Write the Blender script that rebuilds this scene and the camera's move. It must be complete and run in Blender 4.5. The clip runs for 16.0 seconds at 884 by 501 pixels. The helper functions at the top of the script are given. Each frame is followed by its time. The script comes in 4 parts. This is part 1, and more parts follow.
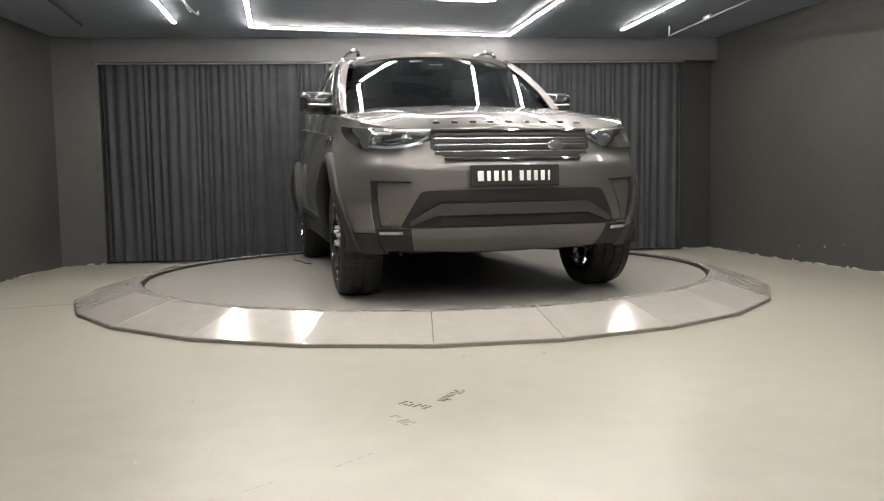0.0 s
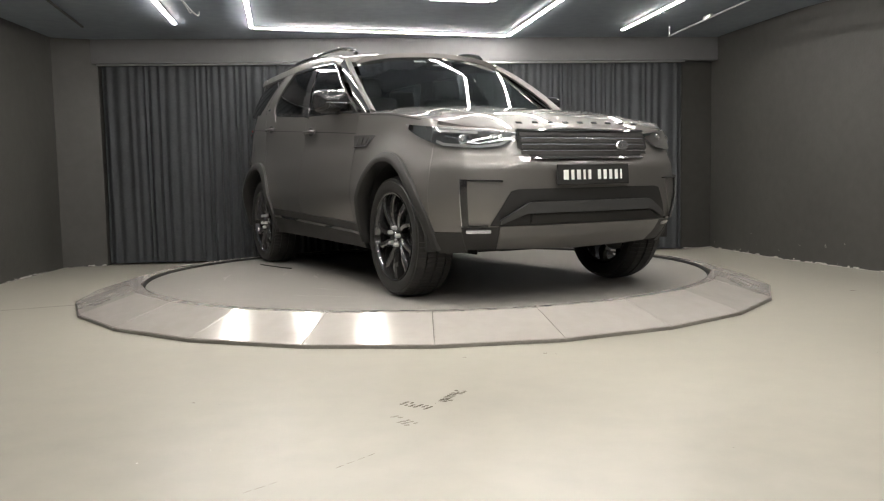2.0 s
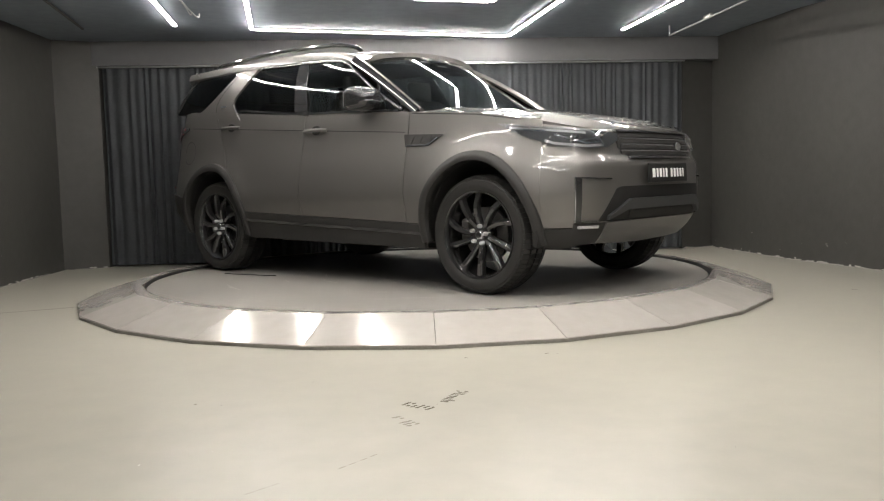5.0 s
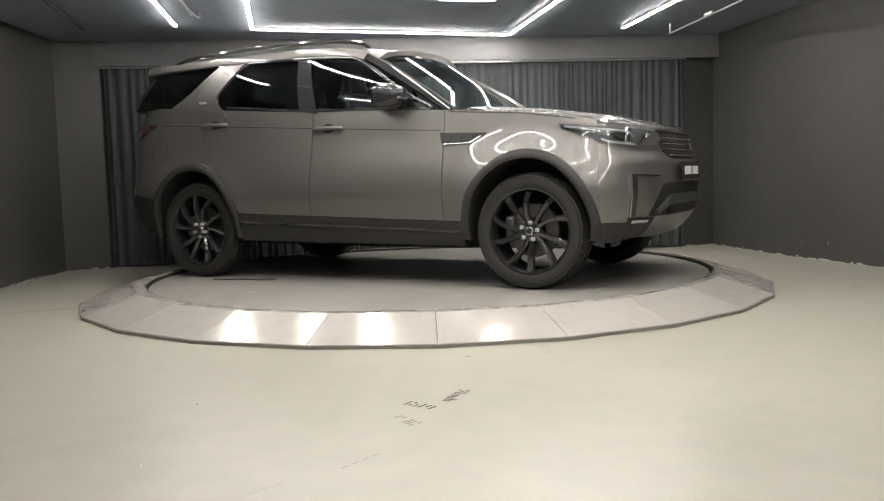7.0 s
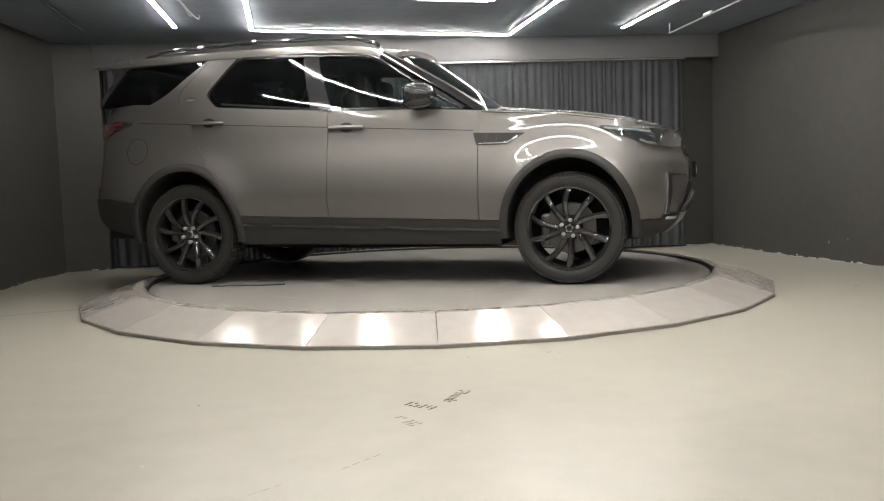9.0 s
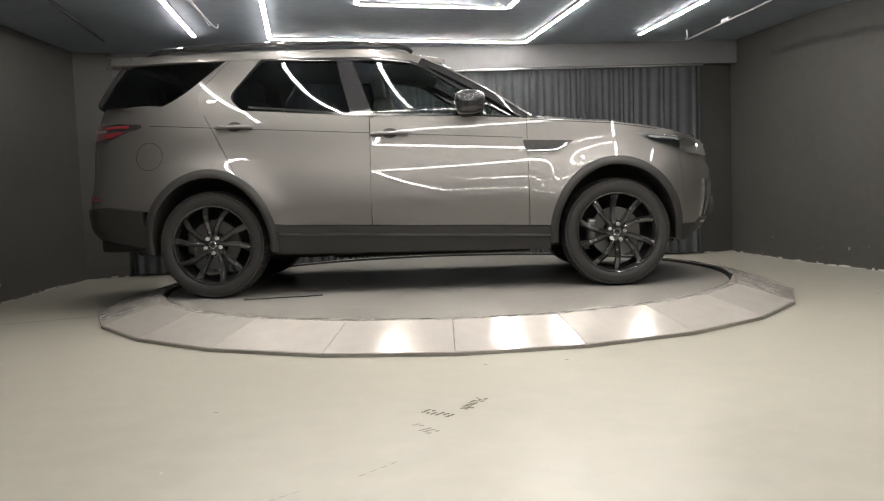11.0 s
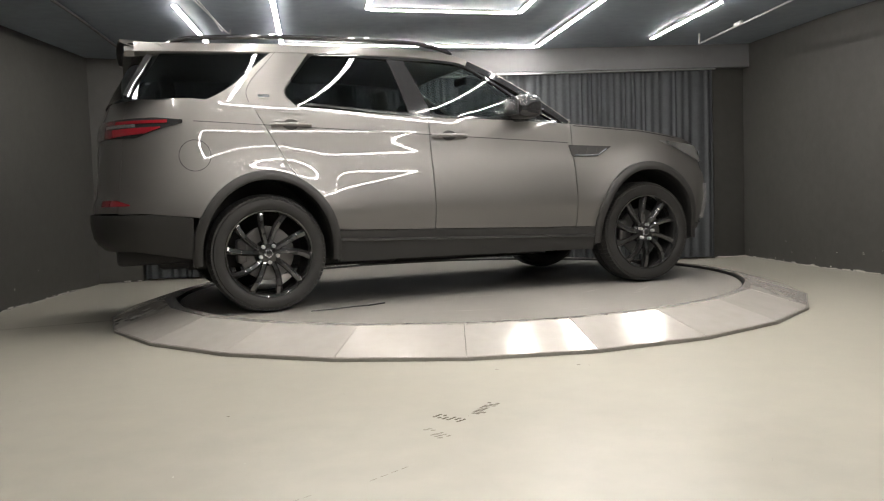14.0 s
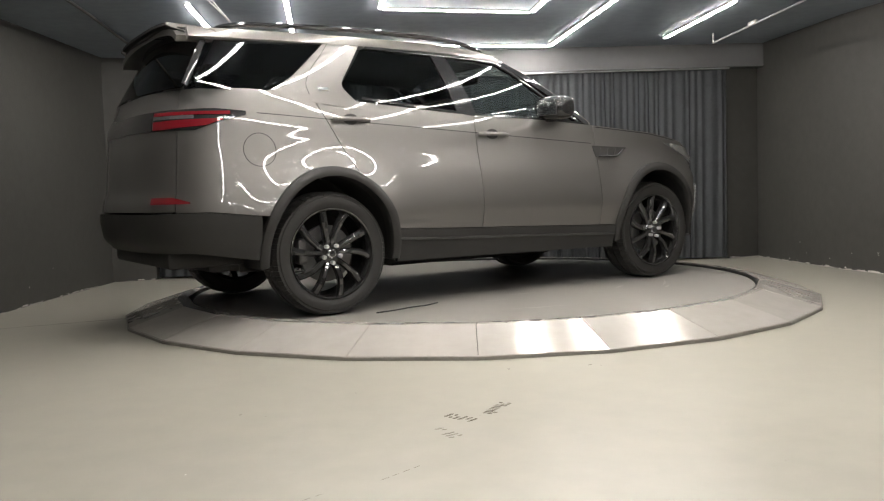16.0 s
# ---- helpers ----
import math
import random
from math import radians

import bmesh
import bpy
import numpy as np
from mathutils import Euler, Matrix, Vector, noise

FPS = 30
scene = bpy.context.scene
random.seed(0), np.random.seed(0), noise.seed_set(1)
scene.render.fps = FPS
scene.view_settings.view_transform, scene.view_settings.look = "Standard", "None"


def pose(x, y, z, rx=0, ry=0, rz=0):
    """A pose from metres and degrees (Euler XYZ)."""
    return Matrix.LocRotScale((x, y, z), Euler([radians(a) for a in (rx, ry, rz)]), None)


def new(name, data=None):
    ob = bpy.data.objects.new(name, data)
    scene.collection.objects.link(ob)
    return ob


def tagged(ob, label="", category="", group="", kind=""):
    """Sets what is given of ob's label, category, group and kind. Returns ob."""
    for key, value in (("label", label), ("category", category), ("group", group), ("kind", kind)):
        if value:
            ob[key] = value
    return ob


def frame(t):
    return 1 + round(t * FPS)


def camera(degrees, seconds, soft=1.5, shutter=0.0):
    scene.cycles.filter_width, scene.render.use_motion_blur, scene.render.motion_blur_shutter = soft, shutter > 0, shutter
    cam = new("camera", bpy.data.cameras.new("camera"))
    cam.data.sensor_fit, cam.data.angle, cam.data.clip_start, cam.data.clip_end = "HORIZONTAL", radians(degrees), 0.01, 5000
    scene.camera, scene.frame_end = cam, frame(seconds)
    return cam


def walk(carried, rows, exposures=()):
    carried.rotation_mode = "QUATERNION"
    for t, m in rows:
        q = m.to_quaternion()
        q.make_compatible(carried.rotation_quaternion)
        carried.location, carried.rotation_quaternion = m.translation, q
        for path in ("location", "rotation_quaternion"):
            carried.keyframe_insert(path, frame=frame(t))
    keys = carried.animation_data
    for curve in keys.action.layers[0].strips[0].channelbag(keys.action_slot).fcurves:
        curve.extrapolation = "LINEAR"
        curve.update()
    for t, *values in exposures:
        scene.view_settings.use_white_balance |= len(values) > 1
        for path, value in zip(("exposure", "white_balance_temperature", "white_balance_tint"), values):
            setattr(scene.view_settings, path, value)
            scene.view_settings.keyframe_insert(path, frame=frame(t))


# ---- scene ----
cam = camera(54.9, 16.0, soft=1.2)
EYE = Vector((0.0, -7.0, 0.87))
# seconds, camera yaw, pitch and roll in degrees, heading of the turntable
PATH = [
    (0.0, -1.05, -4.89, -1.00, -79.16), (0.5, -1.03, -4.88, -1.00, -75.53), (1.0, -1.01, -4.88, -1.01, -71.89),
    (1.5, -1.01, -4.87, -1.06, -68.25), (2.0, -1.00, -4.86, -1.13, -64.61), (2.5, -0.96, -4.80, -1.16, -61.02),
    (3.0, -0.85, -4.80, -1.18, -57.51), (3.5, -0.83, -4.84, -1.23, -54.12), (4.0, -0.90, -4.82, -1.31, -50.74),
    (6.5, -0.84, -4.86, -1.54, -33.74), (7.0, -0.83, -4.88, -1.64, -30.47), (7.5, -0.85, -4.87, -1.71, -27.37),
    (8.0, -0.89, -4.86, -1.74, -24.12), (8.5, -0.90, -4.86, -1.79, -20.64), (9.0, -0.82, -4.85, -1.83, -16.99),
    (11.5, 0.57, -4.19, -1.94, 1.59), (12.0, 0.74, -4.10, -1.92, 5.22), (12.5, 0.88, -4.03, -1.90, 8.87),
    (13.0, 1.03, -4.00, -1.95, 12.68), (13.5, 1.04, -4.00, -1.98, 16.48), (14.0, 1.07, -3.99, -1.99, 20.17),
    (14.5, 1.26, -3.98, -1.97, 23.75), (15.0, 1.46, -3.96, -1.91, 27.26), (15.5, 1.63, -3.98, -1.87, 30.64),
    (16.0, 1.88, -4.00, -1.87, 33.94)]
walk(cam, [(t, Matrix.Translation(EYE) @ pose(0, 0, 0, 0, 0, yaw) @ pose(0, 0, 0, 90 + pitch) @ pose(0, 0, 0, 0, 0, roll))
           for t, yaw, pitch, roll, head in PATH], exposures=[(0.0, 0.0), (16.0, 0.0)])

# ---- light: only the LED profiles of the ceiling ----
world = bpy.data.worlds.new("world")
world.use_nodes = True
world.node_tree.nodes["Background"].inputs[0].default_value = (0.02, 0.022, 0.025, 1)
world.node_tree.nodes["Background"].inputs[1].default_value = 0.2
scene.world = world
LED = 95.0
CEIL = 2.40
DISC = 0.107


# ---- materials ----
def material(name, colour, rough=0.5, metal=0.0, var=0.0, scale=3.0, bump=0.0, bscale=60.0, coat=0.0, rvar=0.0, spec=0.5, stretch=None):
    m = bpy.data.materials.new(name)
    m.use_nodes = True
    nt = m.node_tree
    b = nt.nodes["Principled BSDF"]
    b.inputs["Base Color"].default_value = (*colour, 1)
    b.inputs["Roughness"].default_value = rough
    b.inputs["Metallic"].default_value = metal
    b.inputs["Coat Weight"].default_value = coat
    b.inputs["Coat Roughness"].default_value = 0.03
    b.inputs["Specular IOR Level"].default_value = spec
    if not (var or bump or rvar):
        return m
    tc = nt.nodes.new("ShaderNodeTexCoord")
    mp = nt.nodes.new("ShaderNodeMapping")
    nt.links.new(tc.outputs["Object"], mp.inputs["Vector"])
    if stretch:
        mp.inputs["Scale"].default_value = stretch

    def noisy(sc, detail):
        n = nt.nodes.new("ShaderNodeTexNoise")
        n.inputs["Scale"].default_value = sc
        n.inputs["Detail"].default_value = detail
        nt.links.new(mp.outputs["Vector"], n.inputs["Vector"])
        return n
    if var or rvar:
        a, c = noisy(scale, 4), noisy(scale * 9, 6)
        add = nt.nodes.new("ShaderNodeMath")
        add.operation = "ADD"
        nt.links.new(a.outputs["Fac"], add.inputs[0])
        nt.links.new(c.outputs["Fac"], add.inputs[1])
        for amount, low, high, target in ((var, 1 - var, 1 + var, "Base Color"), (rvar, rough - rvar, rough + rvar, "Roughness")):
            if not amount:
                continue
            mr = nt.nodes.new("ShaderNodeMapRange")
            mr.inputs["From Min"].default_value, mr.inputs["From Max"].default_value = 0.55, 1.45
            mr.inputs["To Min"].default_value, mr.inputs["To Max"].default_value = max(0.02, low), high
            nt.links.new(add.outputs[0], mr.inputs["Value"])
            if target == "Base Color":
                mix = nt.nodes.new("ShaderNodeMix")
                mix.data_type, mix.blend_type = "RGBA", "MULTIPLY"
                mix.inputs["Factor"].default_value = 1.0
                mix.inputs[6].default_value = (*colour, 1)
                nt.links.new(mr.outputs[0], mix.inputs[7])
                nt.links.new(mix.outputs[2], b.inputs["Base Color"])
            else:
                nt.links.new(mr.outputs[0], b.inputs["Roughness"])
    if bump:
        n = noisy(bscale, 4)
        bp = nt.nodes.new("ShaderNodeBump")
        bp.inputs["Strength"].default_value = bump
        bp.inputs["Distance"].default_value = 0.01
        nt.links.new(n.outputs["Fac"], bp.inputs["Height"])
        nt.links.new(bp.outputs["Normal"], b.inputs["Normal"])
    return m


def glowing(name, colour, strength):
    m = bpy.data.materials.new(name)
    m.use_nodes = True
    b = m.node_tree.nodes["Principled BSDF"]
    b.inputs["Base Color"].default_value = (0.8, 0.8, 0.8, 1)
    b.inputs["Emission Color"].default_value = (*colour, 1)
    b.inputs["Emission Strength"].default_value = strength
    return m


def glass(name, colour, rough=0.0):
    m = bpy.data.materials.new(name)
    m.use_nodes = True
    b = m.node_tree.nodes["Principled BSDF"]
    b.inputs["Base Color"].default_value = (*colour, 1)
    b.inputs["Transmission Weight"].default_value = 1.0
    b.inputs["Roughness"].default_value = rough
    b.inputs["IOR"].default_value = 1.45
    return m


M_FLOOR = material("epoxy_floor", (0.364, 0.349, 0.300), 0.34, var=0.14, scale=0.7, rvar=0.05, bump=0.02, bscale=5)
M_PLATE = material("ramp_steel", (0.52, 0.488, 0.458), 0.155, metal=0.32, var=0.08, scale=1.2, rvar=0.03)
M_DISC = material("disc_paint", (0.275, 0.263, 0.243), 0.32, var=0.24, scale=1.1, rvar=0.05)
M_RIM_EDGE = material("steel_edge", (0.24, 0.225, 0.205), 0.5, metal=0.3, var=0.2, scale=6)
M_WALL = material("charcoal_paint", (0.050, 0.049, 0.045), 0.55, var=0.18, scale=1.3, bump=0.12, bscale=40)
M_CEIL = material("ceiling_paint", (0.235, 0.268, 0.312), 0.55, var=0.16, scale=1.1, bump=0.06, bscale=9, spec=0.25)
M_BULK = material("bulkhead_paint", (0.125, 0.126, 0.13), 0.6, var=0.08, scale=1.6, bump=0.05)
M_CURTAIN = material("velvet", (0.043, 0.0475, 0.052), 0.85, var=0.25, scale=5, bump=0.25, bscale=180)
M_LED = glowing("led_diffuser", (1.0, 0.945, 0.88), LED)
M_ALU = material("aluminium", (0.55, 0.55, 0.56), 0.3, metal=0.9, var=0.08, scale=8)
M_GALV = material("galvanised_pipe", (0.5, 0.5, 0.5), 0.4, metal=0.6, var=0.15, scale=10)
M_CHIP = material("bare_plaster", (0.62, 0.60, 0.56), 0.85, var=0.2, scale=20)
M_DIRT = material("dried_mud", (0.095, 0.078, 0.055), 0.9, var=0.4, scale=40)
M_SCUFF = material("pale_scuff", (0.22, 0.20, 0.17), 0.7, var=0.3, scale=30)
M_WEAR = material("worn_disc_paint", (0.36, 0.345, 0.32), 0.30, var=0.3, scale=9)
M_CRACK = material("dark_joint", (0.10, 0.09, 0.075), 0.9, var=0.3, scale=15)
M_CORD = material("black_cord", (0.02, 0.02, 0.02), 0.6)

M_PAINT = material("grey_metallic_paint", (0.158, 0.152, 0.145), 0.45, metal=0.76, coat=1.0)
M_CLAD = material("dark_cladding", (0.028, 0.0275, 0.0265), 0.55, spec=0.3, var=0.06, scale=20, bump=0.05, bscale=300)
M_PIANO = material("gloss_black", (0.022, 0.022, 0.023), 0.10, coat=0.6)
M_BLACK = material("matt_black", (0.015, 0.0148, 0.0145), 0.62, spec=0.35)
M_SKID = material("satin_grey_plastic", (0.14, 0.137, 0.13), 0.36, metal=0.3, var=0.04, scale=15)
M_TYRE = material("tyre_rubber", (0.022, 0.0215, 0.0205), 0.56, spec=0.35, var=0.2, scale=14, bump=0.1, bscale=120)
M_RIM = material("black_rim", (0.020, 0.020, 0.020), 0.10, coat=1.0)
M_CHROME = material("chrome", (0.75, 0.75, 0.76), 0.12, metal=1.0)
M_DISCB = material("brake_steel", (0.17, 0.167, 0.163), 0.4, metal=0.9, var=0.1, scale=12)
M_GLASS = glass("tinted_glass", (0.22, 0.24, 0.25))
M_SCREEN = glass("windscreen_glass", (0.55, 0.60, 0.59))
M_LENS = glass("clear_lens", (0.93, 0.95, 0.96))
M_RED = material("red_lens", (0.17, 0.008, 0.014), 0.14, coat=1.0)
M_NUT = material("satin_steel", (0.62, 0.62, 0.62), 0.38, metal=0.6)
M_SILVER = material("silver_reflector", (0.55, 0.56, 0.58), 0.2, metal=0.9)
M_WHITE = material("white_enamel", (0.82, 0.82, 0.80), 0.45)
M_SEAT = material("dark_leather", (0.06, 0.057, 0.053), 0.5, var=0.15, scale=20, bump=0.1, bscale=200)
M_DGREY = material("satin_dark_grey", (0.034, 0.035, 0.036), 0.42)
M_DRL = material("white_light_guide", (0.80, 0.80, 0.80), 0.3, coat=0.5)
M_LAMPIN = material("lamp_bowl", (0.16, 0.16, 0.165), 0.28, metal=0.7, var=0.2, scale=30)


# ---- mesh helpers ----
def mesh_of(name, verts, faces, mat, sharp=32):
    me = bpy.data.meshes.new(name)
    me.from_pydata([tuple(v) for v in verts], [], faces)
    me.update()
    me.polygons.foreach_set("use_smooth", [True] * len(me.polygons))
    me.set_sharp_from_angle(angle=radians(sharp))
    me.materials.append(mat)
    return me


def part(name, bm, mat, parent=None, label="", sharp=32):
    me = bpy.data.meshes.new(name)
    bm.to_mesh(me)
    bm.free()
    me.polygons.foreach_set("use_smooth", [True] * len(me.polygons))
    me.set_sharp_from_angle(angle=radians(sharp))
    me.materials.append(mat)
    ob = new(name, me)
    ob.parent = parent
    return tagged(ob, label)


def part_raw(name, verts, faces, mat, parent=None, label="", sharp=32):
    ob = new(name, mesh_of(name, verts, faces, mat, sharp))
    ob.parent = parent
    return tagged(ob, label)


def grid_faces(nu, nv, off=0):
    return [(off + i * nv + j, off + (i + 1) * nv + j, off + (i + 1) * nv + j + 1, off + i * nv + j + 1)
            for i in range(nu - 1) for j in range(nv - 1)]


def slab(rows, inner):
    """A closed sheet from two equal grids of points (outer face and inner face)."""
    nu, nv = len(rows), len(rows[0])
    verts = [p for row in rows for p in row] + [p for row in inner for p in row]
    n = nu * nv
    faces = grid_faces(nu, nv) + [f[::-1] for f in grid_faces(nu, nv, n)]
    for i in range(nu - 1):
        for j, flip in ((0, False), (nv - 1, True)):
            a, b = i * nv + j, (i + 1) * nv + j
            f = (a, a + n, b + n, b)
            faces.append(f[::-1] if flip else f)
    for j in range(nv - 1):
        for i, flip in ((0, True), (nu - 1, False)):
            a, b = i * nv + j, i * nv + j + 1
            f = (a, a + n, b + n, b)
            faces.append(f[::-1] if flip else f)
    return verts, faces


def box(bm, size, at=(0, 0, 0), rot=None, bevel=0.0, segments=2):
    m = Matrix.Translation(at) @ (rot or Matrix()) @ Matrix.Diagonal((*size, 1))
    made = bmesh.ops.create_cube(bm, size=1, matrix=m)
    if bevel:
        edges = list({e for v in made["verts"] for e in v.link_edges})
        bmesh.ops.bevel(bm, geom=edges, offset=bevel, segments=segments, affect="EDGES", profile=0.5)
    return bm


def lathe(profile, n, axis="y", closed=False):
    """Turns (radius, along) pairs round an axis."""
    verts, faces, k = [], [], len(profile)
    for i in range(n):
        a = 2 * math.pi * i / n
        for rad, s in profile:
            verts.append((rad * math.cos(a), s, rad * math.sin(a)) if axis == "y" else (rad * math.cos(a), rad * math.sin(a), s))
    for i in range(n):
        i2 = (i + 1) % n
        for j in range(k if closed else k - 1):
            j2 = (j + 1) % k
            faces.append((i * k + j, i * k + j2, i2 * k + j2, i2 * k + j))
    return verts, faces


def tube(points, radius, n=8):
    pts = [Vector(p) for p in points]
    verts, faces = [], []
    for i, p in enumerate(pts):
        d = (pts[min(i + 1, len(pts) - 1)] - pts[max(i - 1, 0)]).normalized()
        side = d.cross(Vector((0, 0, 1)))
        side = side.normalized() if side.length > 1e-3 else Vector((1, 0, 0))
        up = side.cross(d)
        for k in range(n):
            a = 2 * math.pi * k / n
            verts.append(p + (side * math.cos(a) + up * math.sin(a)) * radius)
    for i in range(len(pts) - 1):
        for k in range(n):
            k2 = (k + 1) % n
            faces.append((i * n + k, i * n + k2, (i + 1) * n + k2, (i + 1) * n + k))
    faces += [tuple(range(n))[::-1], tuple(range((len(pts) - 1) * n, len(pts) * n))]
    return verts, faces


def smooth_curve(points, steps=8):
    """Catmull-Rom through points."""
    pts = [Vector(p) for p in points]
    pts = [2 * pts[0] - pts[1], *pts, 2 * pts[-1] - pts[-2]]
    out = []
    for i in range(1, len(pts) - 2):
        for s in range(steps):
            t = s / steps
            a, b, c, d = pts[i - 1:i + 3]
            out.append(0.5 * (2 * b + (c - a) * t + (2 * a - 5 * b + 4 * c - d) * t * t + (3 * b - a - 3 * c + d) * t ** 3))
    return out + [pts[-2]]


# ---- room ----
def prism(name, outline, z0, z1, mat, label, category, kind="structure"):
    bm = bmesh.new()
    low = [bm.verts.new((x, y, z0)) for x, y in outline]
    high = [bm.verts.new((x, y, z1)) for x, y in outline]
    n = len(outline)
    bm.faces.new(low[::-1])
    bm.faces.new(high)
    for i in range(n):
        bm.faces.new((low[i], low[(i + 1) % n], high[(i + 1) % n], high[i]))
    bmesh.ops.recalc_face_normals(bm, faces=bm.faces)
    return tagged(part(name, bm, mat), label, category, "", kind)


# corners of the room on the floor
BL, BR = Vector((-3.88, 2.02)), Vector((3.31, 2.86))      # back corners
PL = Vector((-3.45, 2.22))                                # where the pilaster ends
FL, FR = Vector((-3.52, -9.5)), Vector((5.9, -9.5))       # front corners


def room():
    prism("floor", [(-4.6, -10), (6.6, -10), (6.6, 3.6), (-4.6, 3.6)], -0.12, 0.0, M_FLOOR, "pale grey-beige epoxy floor with scuffs and shoe prints", "floor")
    prism("ceiling", [(-4.6, -10), (6.6, -10), (6.6, 3.6), (-4.6, 3.6)], CEIL, CEIL + 0.15, M_CEIL, "dark blue-grey painted low garage ceiling", "ceiling")
    t = 0.18
    prism("wall_west", [(BL.x, BL.y + 0.9), (FL.x, FL.y), (FL.x - t, FL.y), (BL.x - t, BL.y + 0.9)], 0, CEIL, M_WALL, "charcoal painted wall with chipped lower edge", "wall")
    prism("wall_east", [(BR.x, BR.y), (3.55, 1.22), (3.95, -0.2), (FR.x, FR.y), (FR.x + t, FR.y), (3.95 + t, -0.2), (BR.x + t, BR.y + 0.3)], 0, CEIL, M_WALL, "charcoal painted wall with chipped lower edge", "wall")
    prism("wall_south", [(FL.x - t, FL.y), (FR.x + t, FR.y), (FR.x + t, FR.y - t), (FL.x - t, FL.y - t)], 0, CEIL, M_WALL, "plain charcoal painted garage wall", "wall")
    prism("wall_north", [(-4.2, 2.62), (2.93, 3.10), (2.93, 3.3), (-4.2, 2.82)], 0, CEIL, M_BULK, "grey painted back wall above the curtain", "wall")
    prism("wall_north_pilaster", [(BL.x, BL.y), (PL.x, PL.y), (PL.x, PL.y + 0.38), (BL.x, BL.y + 0.55)], 0, CEIL, M_WALL, "charcoal painted corner pilaster", "wall")
    prism("wall_north_corner", [(2.93, 2.75), (BR.x + 0.02, BR.y + 0.02), (BR.x, BR.y + 0.4), (2.93, 3.14)], 0, CEIL, M_WALL, "charcoal painted wall stub beside the curtain", "wall")


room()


def curtain():
    top, x0, x1 = 2.12, -3.43, 2.92
    n = 700
    rng = random.Random(4)
    phase, ph = [], 0.0
    amp = []
    level, speed = 0.03, 60.0
    for i in range(n):
        if i % 14 == 0:
            level_t, speed_t = rng.uniform(0.006, 0.024), rng.uniform(40, 125)
        level += (level_t - level) * 0.12
        speed += (speed_t - speed) * 0.12
        ph += speed * (x1 - x0) / n
        phase.append(ph)
        amp.append(level)
    rows = []
    for i in range(n):
        x = x0 + (x1 - x0) * i / (n - 1)
        base = 2.49 + 0.076 * x
        row = []
        for j in range(9):
            s = j / 8
            z = 0.02 + (top - 0.02) * s
            a = amp[i] * (1.15 - 0.55 * s ** 3)
            drift = 0.5 * math.sin(2.1 * s + i * 0.013)
            row.append((x + 0.008 * math.sin(phase[i] * 0.5 + s), base + a * math.sin(phase[i] + drift) + 0.012 * math.sin(i * 0.05 + 3 * s), z))
        rows.append(row)
    inner = [[(x, y + 0.006, z) for x, y, z in row] for row in rows]
    v, f = slab(rows, inner)
    ob = part_raw("curtain", v, f, M_CURTAIN, None, "", 80)
    tagged(ob, "black velvet pleated curtain hanging along the back wall", "curtain")
    v, f = tube([(x0 - 0.02, 2.445 + 0.076 * x0, 2.128), (x1 + 0.02, 2.445 + 0.076 * x1, 2.128)], 0.009)
    rail = part_raw("curtain_rail", v, f, M_ALU)
    tagged(rail, "thin aluminium curtain rail under the bulkhead", "curtain rail")
    prism("wall_north_bulkhead", [(-3.97, 2.46 - 0.076 * 3.97), (3.42, 2.46 + 0.076 * 3.42), (3.42, 3.3), (-3.97, 2.9)], 2.145, CEIL, M_BULK, "grey painted bulkhead above the curtain rail", "wall")


curtain()


def led_strip(a, b, name="led_profile", label="white LED profile lamp on the ceiling"):
    """A profile lamp from a to b (plan), just under the ceiling."""
    a, b = Vector(a), Vector(b)
    length, ang = (b - a).length, math.atan2(b.y - a.y, b.x - a.x)
    root = new(name)
    root.matrix_world = pose((a.x + b.x) / 2, (a.y + b.y) / 2, CEIL, 0, 0, math.degrees(ang))
    bm = box(bmesh.new(), (length, 0.040, 0.010), (0, 0, -0.005))
    for y in (-0.0185, 0.0185):
        box(bm, (length, 0.003, 0.005), (0, y, -0.0125))
    part("housing", bm, M_ALU, root)
    bm = box(bmesh.new(), (length - 0.004, 0.0335, 0.012), (0, 0, -0.0165), bevel=0.003, segments=1)
    part("diffuser", bm, M_LED, root, "glowing white diffuser")
    return tagged(root, label, "ceiling lamp", "LED profile lamps")


def lights():
    A, B = Vector((-1.69, 1.60)), Vector((0.92, 2.33))
    da, db = Vector((0.165, -0.986)), Vector((0.150, -0.989))
    E, F = Vector((-0.68, 0.13)), Vector((0.60, 0.51))
    A2, B2 = A + da * 4.25, B + db * 4.9
    E2, F2 = E + da * 2.6, F + db * 2.9
    for a, b in ((A, B), (A, A2), (B, B2), (A2, B2), (E, F), (E, E2), (F, F2)):
        d = (b - a).normalized() * 0.024
        led_strip(a + d * 1.1, b - d * 1.1)
    led_strip((-2.36, 1.31), (-2.15, -0.28))
    led_strip((2.10, 2.07), (2.30, 0.38))
    # two added lamps, unseen, that brighten the near floor and the car
    led_strip((-2.05, -1.2), (-1.84, -2.8))
    led_strip((2.45, -0.7), (2.68, -2.3))
    # the next bay of the ceiling: the same nested frames again
    shift = Vector((0.85, -5.55))
    for a, b in ((A, B), (A, A2), (B, B2), (A2, B2), (E, F)):
        d = (b - a).normalized() * 0.024
        led_strip(a + d * 1.1 + shift, b - d * 1.1 + shift)


lights()


